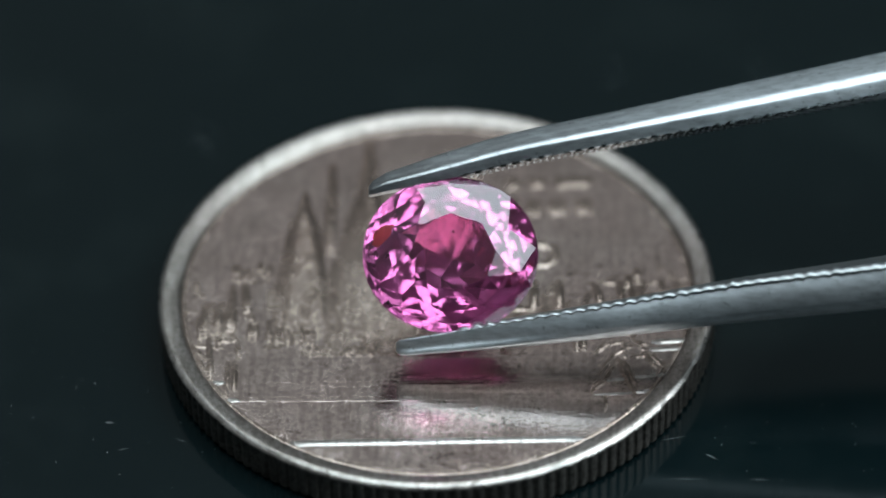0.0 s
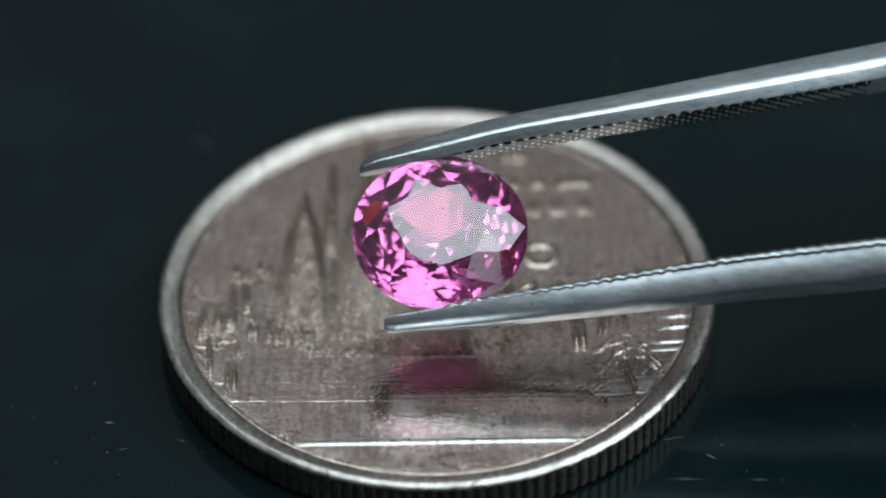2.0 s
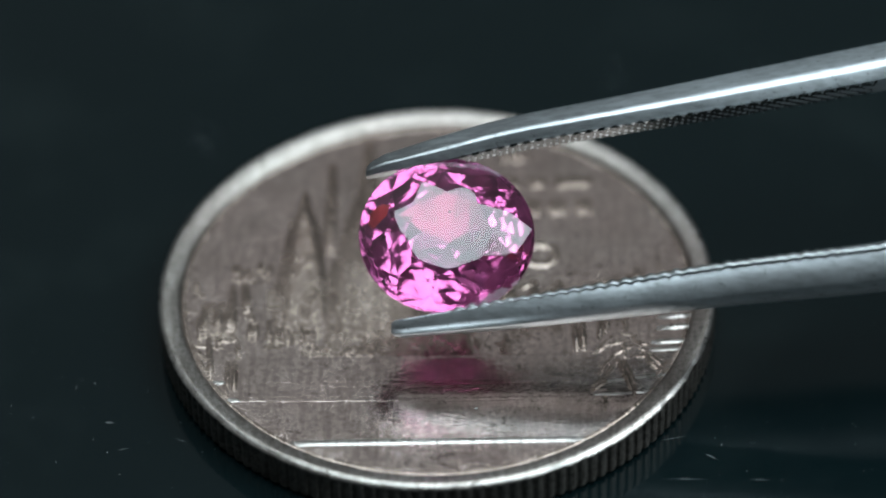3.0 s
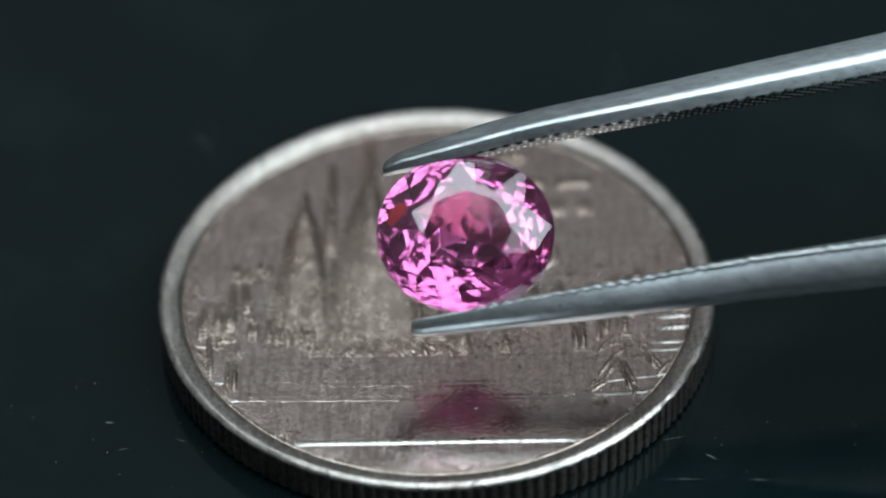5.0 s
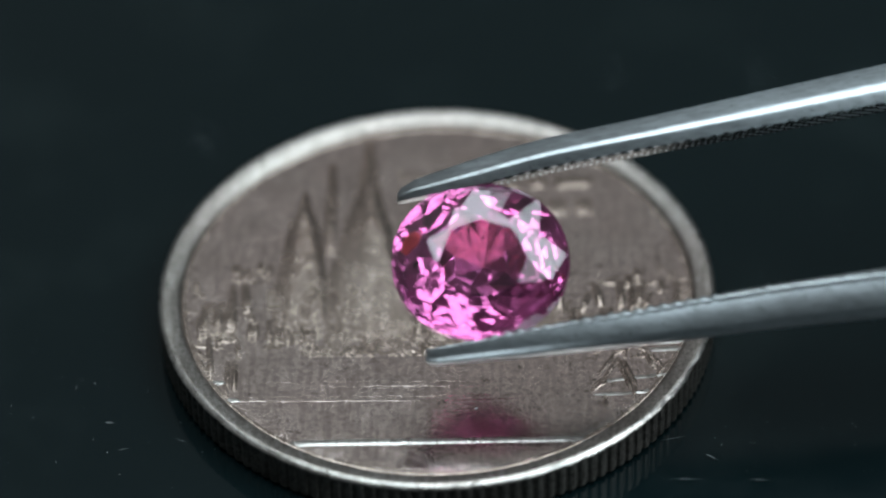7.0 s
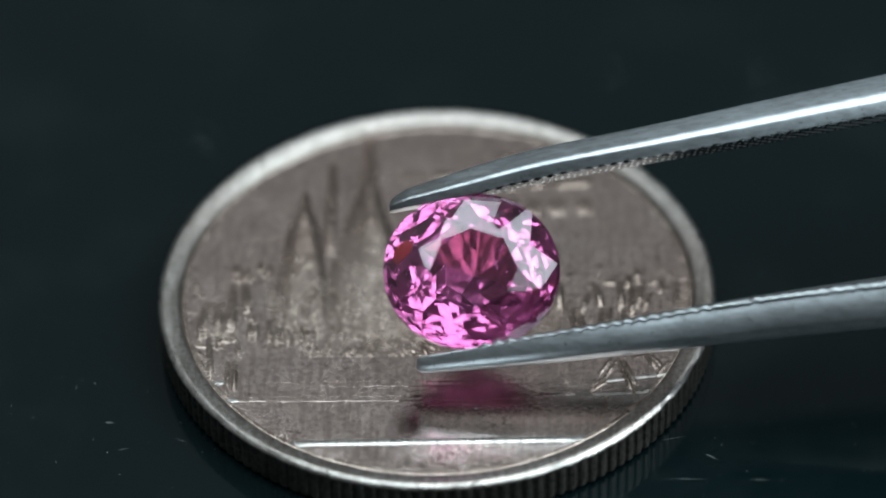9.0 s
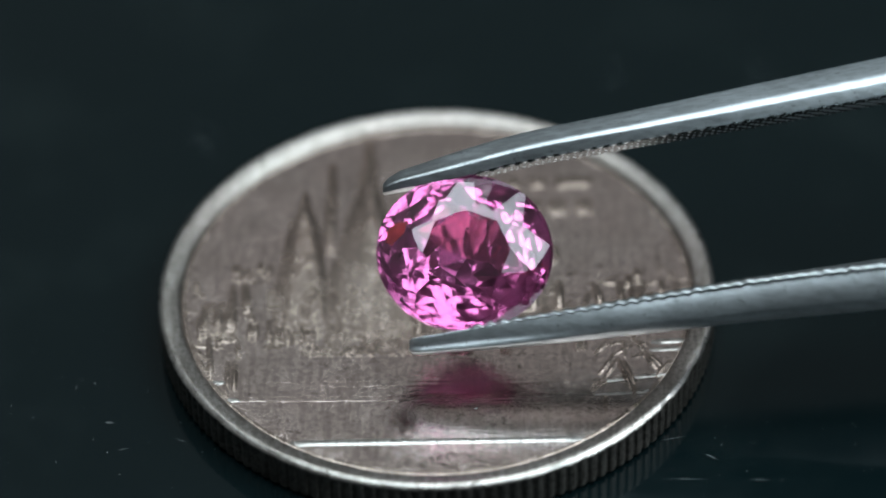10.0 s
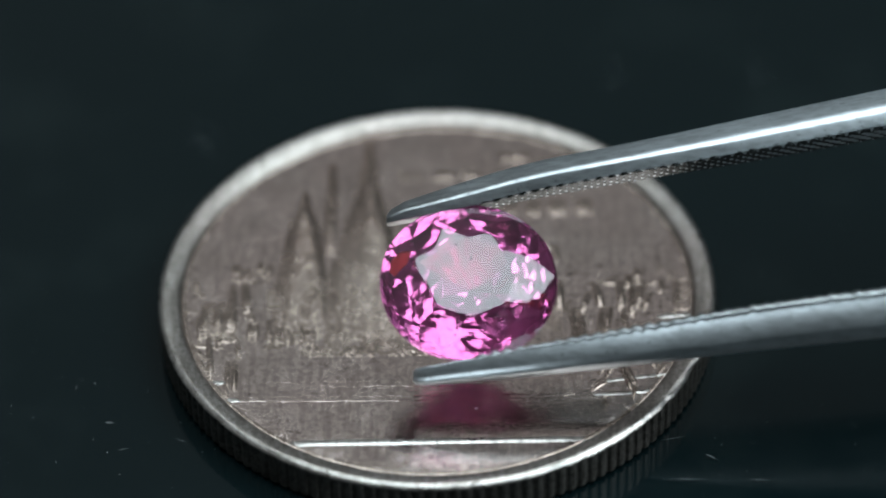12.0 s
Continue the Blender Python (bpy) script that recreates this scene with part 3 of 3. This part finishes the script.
    # dark specks inside the stone
    for x, y, z, r in ((-2.22, -1.60, 0.21, 0.09), (0.1, 0.75, 0.2, 0.06), (-0.5, -1.4, -0.9, 0.05), (0.5, -1.3, -0.8, 0.05)):
        bm = bmesh.new()
        bmesh.ops.create_icosphere(bm, subdivisions=1, radius=r * MM)
        for v in bm.verts:
            v.co *= rng.uniform(0.6, 1.2)
        bmesh.ops.translate(bm, vec=lean @ Vector((x, y, z)) * MM, verts=bm.verts)
        me = bpy.data.meshes.new("inclusion")
        bm.to_mesh(me)
        bm.free()
        me.materials.append(M_INCL)
        part("inclusion", me, gem, "tiny dark inclusion")
    # a rust-coloured stain in a fissure near the girdle
    bm = bmesh.new()
    bmesh.ops.create_icosphere(bm, subdivisions=2, radius=0.50 * MM)
    for v in bm.verts:
        v.co *= rng.uniform(0.75, 1.1)
    bmesh.ops.transform(bm, matrix=(lean.to_4x4() @ pose(-2.25 * MM, 0.72 * MM, -0.12 * MM, 20, 35, -25) @ Matrix.Diagonal((0.8, 1.0, 0.12, 1))), verts=bm.verts)
    me = bpy.data.meshes.new("stain")
    bm.to_mesh(me)
    bm.free()
    me.materials.append(M_RUST)
    part("stain", me, gem, "rust-orange fissure stain")
    return gem


gem = build_gem()


# ---- tweezers ----
HEEL = 126.2
ARMS = {
    "upper": (1, ((-2.85, -2.71, -2.26, -1.48, 0.10, 2.07, 6.01, 9.96, 15.18, 59.14, 98.57, HEEL), (2.22, 2.32, 2.51, 2.70, 3.12, 3.68, 4.45, 5.24, 6.31, 15.77, 21.69, 23.85), (0.17, 0.27, 0.36, 0.44, 0.56, 0.60, 0.64, 0.73, 0.81, 0.99, 0.89, 0.79))),
    "lower": (-1, ((-1.89, -1.77, -1.48, -0.79, 0.10, 2.07, 6.01, 9.96, 15.18, 59.14, 98.57, HEEL), (-3.22, -3.23, -3.22, -3.13, -3.01, -2.75, -2.20, -1.59, -0.95, 6.90, 16.76, 22.28), (0.16, 0.26, 0.31, 0.34, 0.39, 0.48, 0.61, 0.75, 0.89, 0.99, 0.89, 0.79))),
}
NEAR = {"upper": ((-3, 15.2, 60, 100, HEEL), (-0.4, -1.1, 0.5, 3.2, 4.8)), "lower": ((-3, 15.2, 60, 100, HEEL), (-0.4, 1.2, 4.2, 5.2, 5.0))}
PITCH = 0.44


def arm_station(which, x):
    """Side, height of the middle line, half thickness and nearness at x mm along the tweezers; the upper arm lies a little farther back."""
    side, (xs, ys, hs) = ARMS[which]
    reach = 1.1 * min(1.0, max(0.0, (x - xs[0] - 1.2) / 2.5))
    near = [x + reach * k / 3 for k in range(-3, 4)] if x < 40 else [x]
    y, h = float(np.mean(np.interp(near, xs, ys))), float(np.mean(np.interp(near, xs, hs)))
    return side, y, h, float(np.interp(x, *NEAR[which]))


def build_arm(which, parent):
    side, (xs, ys, hs) = ARMS[which]
    x0 = xs[0]
    stations = [x0 + 0.06 * k for k in range(12)] + list(np.arange(x0 + 0.8, 20, 0.35)) + list(np.arange(20, HEEL, 4.0)) + [HEEL]
    verts, faces = [], []
    for x in stations:
        side, y, h, zc = arm_station(which, x)
        w = float(np.interp(x - x0, (0, 0.12, 0.4, 1.2, 6, 20, 60, 140), (0.22, 0.36, 0.46, 0.55, 0.85, 1.25, 3.0, 3.2)))
        # flat inner face with chamfers, rounded back
        turn = float(np.interp(x, (2, 14), (0, 1)))
        bend = float(np.interp(x, (7, 18), (0, 1)))
        if which == "upper":
            # inner face canted so that its teeth show, tight ridge, sloping back; the front facet twists up along the arm
            e, m = 0.05, 0.70 + 0.20 * turn
            sect = [(-w, -0.5 * h), (-w * 0.94, -0.96 * h), (-w * 0.88, -1.02 * h), (w * (m - 0.07), -0.80 * h), (w * (m - 0.02), -0.76 * h), (w * m, -0.68 * h), (w * (m + 0.01), -0.60 * h)]
        else:
            # the inner face turns towards the front along the arm
            e, c = 0.46, 0.28 * bend
            sect = [(-w, -0.45 * h), (-w * 0.94, -0.93 * h), (-w * 0.88, -h), (w * 0.90, (c - 1) * h), (w * 0.99, (c - 0.97) * h), (w * 1.02, (c - 0.90) * h), (w * 1.025, (c - 0.80) * h)]
        if which == "upper":
            broad = float(np.interp(x, (-1, 9, 18), (0, 0.45, 0.56)))
            for z0, p0, z1, p1 in ((0.985, -0.16, 0.985, -0.44), (0.98, -0.06, 0.972, -0.30), (0.955, 0.02, 0.945, -0.15), (0.91, 0.09, 0.90, 0.0), (0.84, 0.16, 0.845, 0.13), (0.76, 0.22, 0.77, 0.25), (0.66, 0.28, 0.67, 0.36)):
                sect.append((w * (z0 + (z1 - z0) * broad), h * (p0 + (p1 - p0) * broad)))
        else:
            # hollow-ground front, with a lip along the lower edge that runs out behind the tip
            lip = float(np.interp(x, (-1.9, 0.5, 8.5), (0.55, 0.5, 0.04)))
            q = w - 0.45 * h
            fade = 1 - lip / 0.55
            sect += [(q + 0.045 * h, (e + 0.10 - lip) * h), (q, (e + 0.20 - lip) * h), (q + (0.10 * lip - 0.05 * fade) * h, (e + 0.23 - 0.55 * lip) * h), (q + (0.20 * lip - 0.12 * fade) * h, (e + 0.26) * h), (q + (0.12 * lip - 0.24 * fade) * h, (e + 0.34) * h), (q * 0.84 - 0.24 * fade * h, (e + 0.42) * h)]
            # away from the tip the front is a rounded bar
            bar = float(np.interp(x, (1.5, 9), (0, 1)))
            for i in range(3, len(sect)):
                z, p = sect[i][0], sect[i][1] / h
                swell = w * (1.02 - (0.18 * ((p + 0.15) / 0.75) ** 2 if p < -0.15 else 0.70 * ((p + 0.15) / 1.05) ** 2))
                sect[i] = (z + (swell - z) * bar, sect[i][1])
        z1, top = sect[-1][0] / w, sect[-1][1] / h
        for k in range(1, 5):
            u = k / 5
            sect.append((w * (z1 - (z1 + 0.15) * u), h * (top + (0.97 - top) * u ** 0.85)))
        sect += [(-w * 0.15, h), (-w * 0.5, 0.9 * h), (-w * 0.85, 0.4 * h)]
        for z, p in sect:
            verts.append((x * MM, (y + side * p) * MM, (zc + z) * MM))
    m = len(verts) // len(stations)
    for i in range(len(stations) - 1):
        for k in range(m):
            n = (k + 1) % m
            q = (i * m + k, i * m + n, (i + 1) * m + n, (i + 1) * m + k)
            faces.append(q if side > 0 else q[::-1])
    first, last = tuple(range(m)), tuple(range((len(stations) - 1) * m, len(stations) * m))
    faces.append(first[::-1] if side > 0 else first)
    faces.append(last if side > 0 else last[::-1])
    me = mesh_from("arm", verts, faces, M_SHADED_STEEL if which == "upper" else M_STEEL, True)
    me.set_sharp_from_angle(angle=radians(50))
    arm = part("arm", me, parent, "tapered brushed steel arm with a blunt tip")
    # cross-cut grip on the inner face
    g0, g1 = (0.3, 15.0) if which == "upper" else (0.2, 18.5)
    verts, faces = [], []
    xs_g = np.arange(g0, g1, PITCH / 6)
    rough_tooth = np.random.RandomState(7 if which == "upper" else 8).uniform(0.45, 1.35, 40)
    for i, x in enumerate(xs_g):
        side, y, h, zc = arm_station(which, x)
        w = float(np.interp(x - x0, (0, 0.4, 1.2, 6, 20), (0.3, 0.46, 0.55, 0.85, 1.25)))
        deep = float(np.interp(x, (0, 9, 18), (1, 0.8, 0.45))) * (0.9 if which == "upper" else 0.8)
        proud = 0.0 if which == "upper" else 0.045
        turn = float(np.interp(x, (2, 14), (0, 1)))
        if which == "upper":
            f = 0.63 + 0.20 * turn
            across = ((-0.95, 0.80), (-0.88, 1.02), (-0.3, 0.94), (0.2, 0.875), (f, 0.81), (f + 0.07, 0.66))
        else:
            f = 1 - 0.28 * float(np.interp(x, (7, 18), (0, 1)))
            across = ((-0.99, 0.74), (-0.90, 1.0), (-0.3, 0.67 + 0.33 * f), (0.3, 0.34 + 0.66 * f), (0.92, f), (1.03, f - 0.12))
        # crossing diagonal cuts make small diamonds, ending in a scalloped edge
        cols = (-0.95, -0.88, -0.6, -0.3, 0.0, 0.3, 0.6, across[-2][0], across[-1][0])
        path = [(z, float(np.interp(z, [q[0] for q in across], [q[1] for q in across]))) for z in cols]
        if which == "lower":
            # a rounded bead on every tooth along the front edge
            path += [(1.06, f - 0.18), (1.07, f - 0.25), (0.95, f - 0.34)]
        for k, (z, p) in enumerate(path):
            cut = (-0.04, 0.0, 0.04, 0.058, 0.045, 0.005)[(i + (3 * (k % 2) if k < 7 else 0)) % 6] * (0.22 if k < 6 else rough_tooth[(i // 6) % 40])
            verts.append((x * MM, (y - side * (h * p + cut * deep + proud)) * MM, (zc + z * w) * MM))
    m = len(verts) // len(xs_g)
    for i in range(len(xs_g) - 1):
        for k in range(m - 1):
            q = (i * m + k, i * m + k + 1, (i + 1) * m + k + 1, (i + 1) * m + k)
            faces.append(q[::-1] if side > 0 else q)
    part("grip_teeth", mesh_from("grip_teeth", verts, faces, M_SHADED_TEETH if which == "upper" else M_CREST, which == "lower"), arm, "fine cross-cut gripping teeth")
    return arm


def build_tweezers():
    tw = tagged(new("tweezers"), "fine-pointed stainless steel gem tweezers with serrated inner grips", "tweezers")
    build_arm("upper", tw)
    build_arm("lower", tw)
    # welded heel where the two arms meet
    bm = bmesh.new()
    bmesh.ops.create_cube(bm, size=1)
    bmesh.ops.scale(bm, vec=(14 * MM, 3.6 * MM, 6.6 * MM), verts=bm.verts)
    bmesh.ops.bevel(bm, geom=bm.edges[:], offset=0.7 * MM, segments=3, affect="EDGES", profile=0.5)
    bmesh.ops.transform(bm, matrix=pose(HEEL * MM, 23.1 * MM, 4.9 * MM, 0, -2, 8), verts=bm.verts)
    me = bpy.data.meshes.new("heel")
    bm.to_mesh(me)
    bm.free()
    me.materials.append(M_STEEL)
    part("heel", me, tw, "welded steel heel joining both arms")
    return tw


tweezers = build_tweezers()


# ---- dust on the tabletop ----
def build_dust():
    rng = np.random.RandomState(21)
    verts, faces = [], []

    def fleck(x, y, length, width, turn, floor=0.0):
        c, s, b = math.cos(turn), math.sin(turn), len(verts)
        for u, v, z in ((-1, 0, 0.0), (0, -1, 0.0), (1, 0, 0.0), (0, 1, 0.0), (0, 0, 1.0)):
            verts.append(((x + (u * c * length - v * s * width)) * MM, (y + (u * s * length + v * c * width)) * MM, (floor + z * width * 0.7) * MM))
        for k in range(4):
            faces.append((b + k, b + (k + 1) % 4, b + 4))
    for k in range(480):
        x, y = rng.uniform(-19, 19), rng.uniform(-13, 6) if k % 3 else rng.uniform(-13, 30)
        if math.hypot(x, y) < 10.4:
            continue
        r = rng.uniform(0.006, 0.014) if k % 10 else rng.uniform(0.014, 0.021)
        fleck(x, y, r * rng.uniform(1, 2.2), r, rng.uniform(0, 3.14))
    # single specks and fibres round the coin
    for x, y in ((-11.75, -4.81), (-13.48, -2.47), (-12.72, -2.64), (-12.90, -3.04), (-12.25, -2.89), (-15.16, -3.83), (-14.35, -4.51), (-9.12, -4.95), (-12.16, -5.64), (-8.32, -6.45), (-7.89, -6.31), (-11.13, -7.41), (-11.63, -6.32), (13.46, -4.97), (14.39, -5.94), (10.81, -6.71), (10.93, -6.74), (11.77, -7.05), (9.55, -6.44), (9.76, -6.78), (9.97, -5.90), (10.54, -8.10), (14.41, -6.94)):
        fleck(x, y, 0.026 * rng.uniform(0.7, 1.3), 0.02, rng.uniform(0, 3.14))
    for x0, y0, x1, y1, w in ((9.16, -7.20, 9.57, -7.51, 0.02), (7.52, -8.36, 9.21, -8.43, 0.011), (10.57, -8.51, 11.28, -8.53, 0.009), (7.48, -6.52, 8.58, -6.32, 0.01), (-9.33, -5.72, -8.85, -5.91, 0.012), (-11.34, -6.23, -10.89, -6.16, 0.014), (-11.78, -4.87, -11.47, -4.85, 0.022)):
        fleck((x0 + x1) / 2, (y0 + y1) / 2, math.hypot(x1 - x0, y1 - y0) / 2, 0.5 * w, math.atan2(y1 - y0, x1 - x0))
    fleck(1.27, -5.97, 0.075, 0.05, 0.3, FIELD + 0.005)
    # lint gathered in loose tufts towards the back
    for cx, cy, size, count in ((-8.6, 10.5, 0.9, 26), (7.1, 13.8, 0.9, 26), (12.7, 13.3, 0.7, 16)):
        for k in range(count):
            fleck(cx + rng.normal(0, size * 0.4), cy + rng.normal(0, size * 0.7), rng.uniform(0.02, 0.06), rng.uniform(0.005, 0.011), rng.uniform(0, 3.14))
    me = mesh_from("dust", verts, faces, M_DUST)
    return tagged(new("dust", me), "scattered pale dust specks and lint on tabletop and coin", "dust", kind="stuff")


build_dust()


# ---- movement: the stone and the tweezers that hold it move as one ----
def held(x, y, nearer, tilt, roll):
    """A pose in front of the camera: mm right, up and nearer, tilt about the tweezers' length, roll about the line of sight."""
    axis = Vector((math.cos(radians(11)), math.sin(radians(11)), 0))
    return VIEW @ Matrix.Translation((x * MM, y * MM, (nearer - HOLD) * MM)) @ pose(0, 0, 0, 0, 0, roll) @ Matrix.Rotation(radians(tilt), 4, axis)


def motions():
    rows = [
        (0.0, held(0.26, -0.21, -0.20, -0.0, 0.00)),
        (0.1, held(0.22, -0.16, -0.20, -1.5, -0.04)),
        (0.2, held(0.20, -0.07, -0.19, -2.6, -0.08)),
        (0.3, held(0.19, -0.08, -0.19, -2.7, -0.12)),
        (0.4, held(0.15, -0.02, -0.19, -4.6, -0.16)),
        (0.5, held(0.06, 0.05, -0.18, -7.0, -0.20)),
        (0.6, held(-0.03, 0.08, -0.18, -7.5, -0.42)),
        (0.7, held(-0.12, 0.20, -0.18, -8.0, -0.64)),
        (0.8, held(-0.19, 0.71, -0.17, -8.0, -0.86)),
        (0.9, held(-0.09, 1.36, -0.17, -7.0, -1.08)),
        (1.0, held(-0.11, 0.86, -0.17, -2.7, -1.30)),
        (1.1, held(-0.23, 0.88, -0.16, -2.7, -1.28)),
        (1.2, held(-0.26, 0.84, -0.16, -2.2, -1.26)),
        (1.3, held(-0.28, 0.57, -0.16, -1.0, -1.24)),
        (1.4, held(-0.24, 0.28, -0.15, -0.0, -1.22)),
        (1.5, held(-0.21, 0.27, -0.15, -0.3, -1.20)),
        (1.6, held(-0.20, 0.25, -0.15, -0.8, -1.16)),
        (1.7, held(-0.22, 0.27, -0.14, -2.0, -1.12)),
        (1.8, held(-0.16, 0.43, -0.14, -2.7, -1.08)),
        (1.9, held(-0.11, 0.56, -0.14, -6.5, -1.04)),
        (2.0, held(-0.10, 0.56, -0.13, -6.8, -1.00)),
        (2.1, held(-0.05, 0.53, -0.13, -6.0, -1.02)),
        (2.2, held(0.00, 0.92, -0.13, -3.1, -1.04)),
        (2.3, held(0.03, 0.63, -0.12, -2.6, -1.06)),
        (2.4, held(0.08, 0.51, -0.12, -2.3, -1.08)),
        (2.5, held(0.07, 0.34, -0.12, -1.8, -1.10)),
        (2.6, held(0.03, 0.28, -0.11, -1.5, -1.02)),
        (2.7, held(0.11, 0.27, -0.11, -2.0, -0.94)),
        (2.8, held(0.19, 0.18, -0.11, -2.6, -0.86)),
        (2.9, held(0.17, 0.21, -0.10, -2.6, -0.78)),
        (3.0, held(0.13, 0.45, -0.10, -4.6, -0.70)),
        (3.1, held(0.80, 0.84, 0.20, -6.5, -0.15)),
        (3.2, held(4.15, 2.42, 0.30, -7.0, 0.40)),
        (4.8, held(0.84, 0.46, 1.30, -2.6, 0.30)),
        (4.9, held(0.81, 0.51, 1.34, -2.7, 0.30)),
        (5.0, held(0.78, 0.53, 1.38, -2.7, 0.30)),
        (5.1, held(0.79, 0.56, 1.42, -2.6, 0.28)),
        (5.2, held(0.78, 0.79, 1.46, -5.5, 0.26)),
        (5.3, held(0.76, 0.84, 1.50, -6.5, 0.24)),
        (5.4, held(0.77, 0.80, 1.54, -4.6, 0.22)),
        (5.5, held(0.83, 0.73, 1.58, -2.6, 0.20)),
        (5.6, held(0.94, 0.32, 1.62, -2.6, 0.16)),
        (5.7, held(1.04, 0.23, 1.66, -2.2, 0.12)),
        (5.8, held(1.04, 0.20, 1.71, -2.6, 0.08)),
        (5.9, held(0.99, 0.65, 1.74, -4.6, 0.04)),
        (6.0, held(1.06, 0.65, 1.78, -3.5, 0.00)),
        (6.1, held(1.18, 1.06, 1.83, -2.7, -0.02)),
        (6.2, held(1.25, 0.42, 1.86, -2.2, -0.04)),
        (6.3, held(1.25, -0.24, 1.90, -2.2, -0.06)),
        (6.4, held(1.23, -0.26, 1.95, -2.5, -0.08)),
        (6.5, held(1.17, -0.04, 1.98, -3.1, -0.10)),
        (6.6, held(1.27, -0.24, 2.00, -2.7, -0.04)),
        (6.7, held(1.30, -0.14, 2.02, -2.7, 0.02)),
        (6.8, held(1.34, -0.31, 2.03, -2.6, 0.08)),
        (6.9, held(1.38, -0.51, 2.05, -2.2, 0.14)),
        (7.0, held(1.29, -0.45, 2.07, -2.6, 0.20)),
        (7.1, held(1.09, -0.11, 2.08, -6.3, 0.10)),
        (7.2, held(1.05, -0.12, 2.10, -6.3, 0.00)),
        (8.8, held(1.11, -0.72, 0.75, -1.8, -0.09)),
        (8.9, held(1.09, -0.69, 0.74, -2.3, -0.09)),
        (9.0, held(0.99, -0.77, 0.74, -2.3, -0.10)),
        (9.1, held(1.05, -0.87, 0.73, -2.2, -0.08)),
        (9.2, held(1.11, -0.91, 0.72, -2.1, -0.06)),
        (9.3, held(1.13, -1.05, 0.71, -1.5, -0.04)),
        (9.4, held(1.09, -0.99, 0.71, -2.0, -0.02)),
        (9.5, held(1.00, -0.83, 0.70, -2.2, 0.00)),
        (9.6, held(1.00, -0.83, 0.66, -2.0, -0.06)),
        (9.7, held(0.96, -0.72, 0.62, -1.6, -0.12)),
        (9.8, held(0.91, -0.66, 0.58, -1.7, -0.18)),
        (9.9, held(0.87, -0.58, 0.54, -1.8, -0.24)),
        (10.0, held(0.75, -0.13, 0.50, -2.6, -0.30)),
        (10.1, held(0.76, -0.28, 0.55, -2.3, -0.18)),
        (10.2, held(0.78, -0.45, 0.60, -2.0, -0.06)),
        (10.3, held(0.88, -0.67, 0.72, -1.8, -0.01)),
        (10.4, held(0.97, -0.94, 0.83, -2.0, 0.05)),
        (10.5, held(1.01, -1.03, 0.95, -2.5, 0.10)),
        (10.6, held(1.02, -0.98, 1.00, -2.7, 0.07)),
        (10.7, held(1.05, -0.98, 1.05, -2.7, 0.05)),
        (10.8, held(1.06, -1.00, 1.10, -4.9, 0.02)),
        (10.9, held(0.94, -1.07, 1.15, -6.5, 0.06)),
        (11.0, held(0.93, -1.19, 1.20, -6.5, 0.10)),
        (11.1, held(0.92, -1.22, 1.20, -6.2, 0.06)),
        (11.2, held(0.89, -1.18, 1.20, -2.7, 0.02)),
        (11.3, held(0.90, -1.22, 1.20, -2.6, -0.02)),
        (11.4, held(0.91, -1.36, 1.20, -2.2, -0.06)),
        (11.5, held(0.89, -1.37, 1.20, -2.0, -0.10)),
        (11.6, held(0.90, -1.37, 1.20, -2.2, -0.12)),
        (11.7, held(0.92, -1.36, 1.20, -2.6, -0.14)),
        (11.8, held(0.94, -1.33, 1.20, -4.2, -0.16)),
        (11.9, held(0.91, -1.26, 1.20, -4.9, -0.18)),
        (12.0, held(0.88, -1.17, 1.20, -6.2, -0.20)),
    ]
    walk(gem, rows)
    walk(tweezers, rows)


motions()
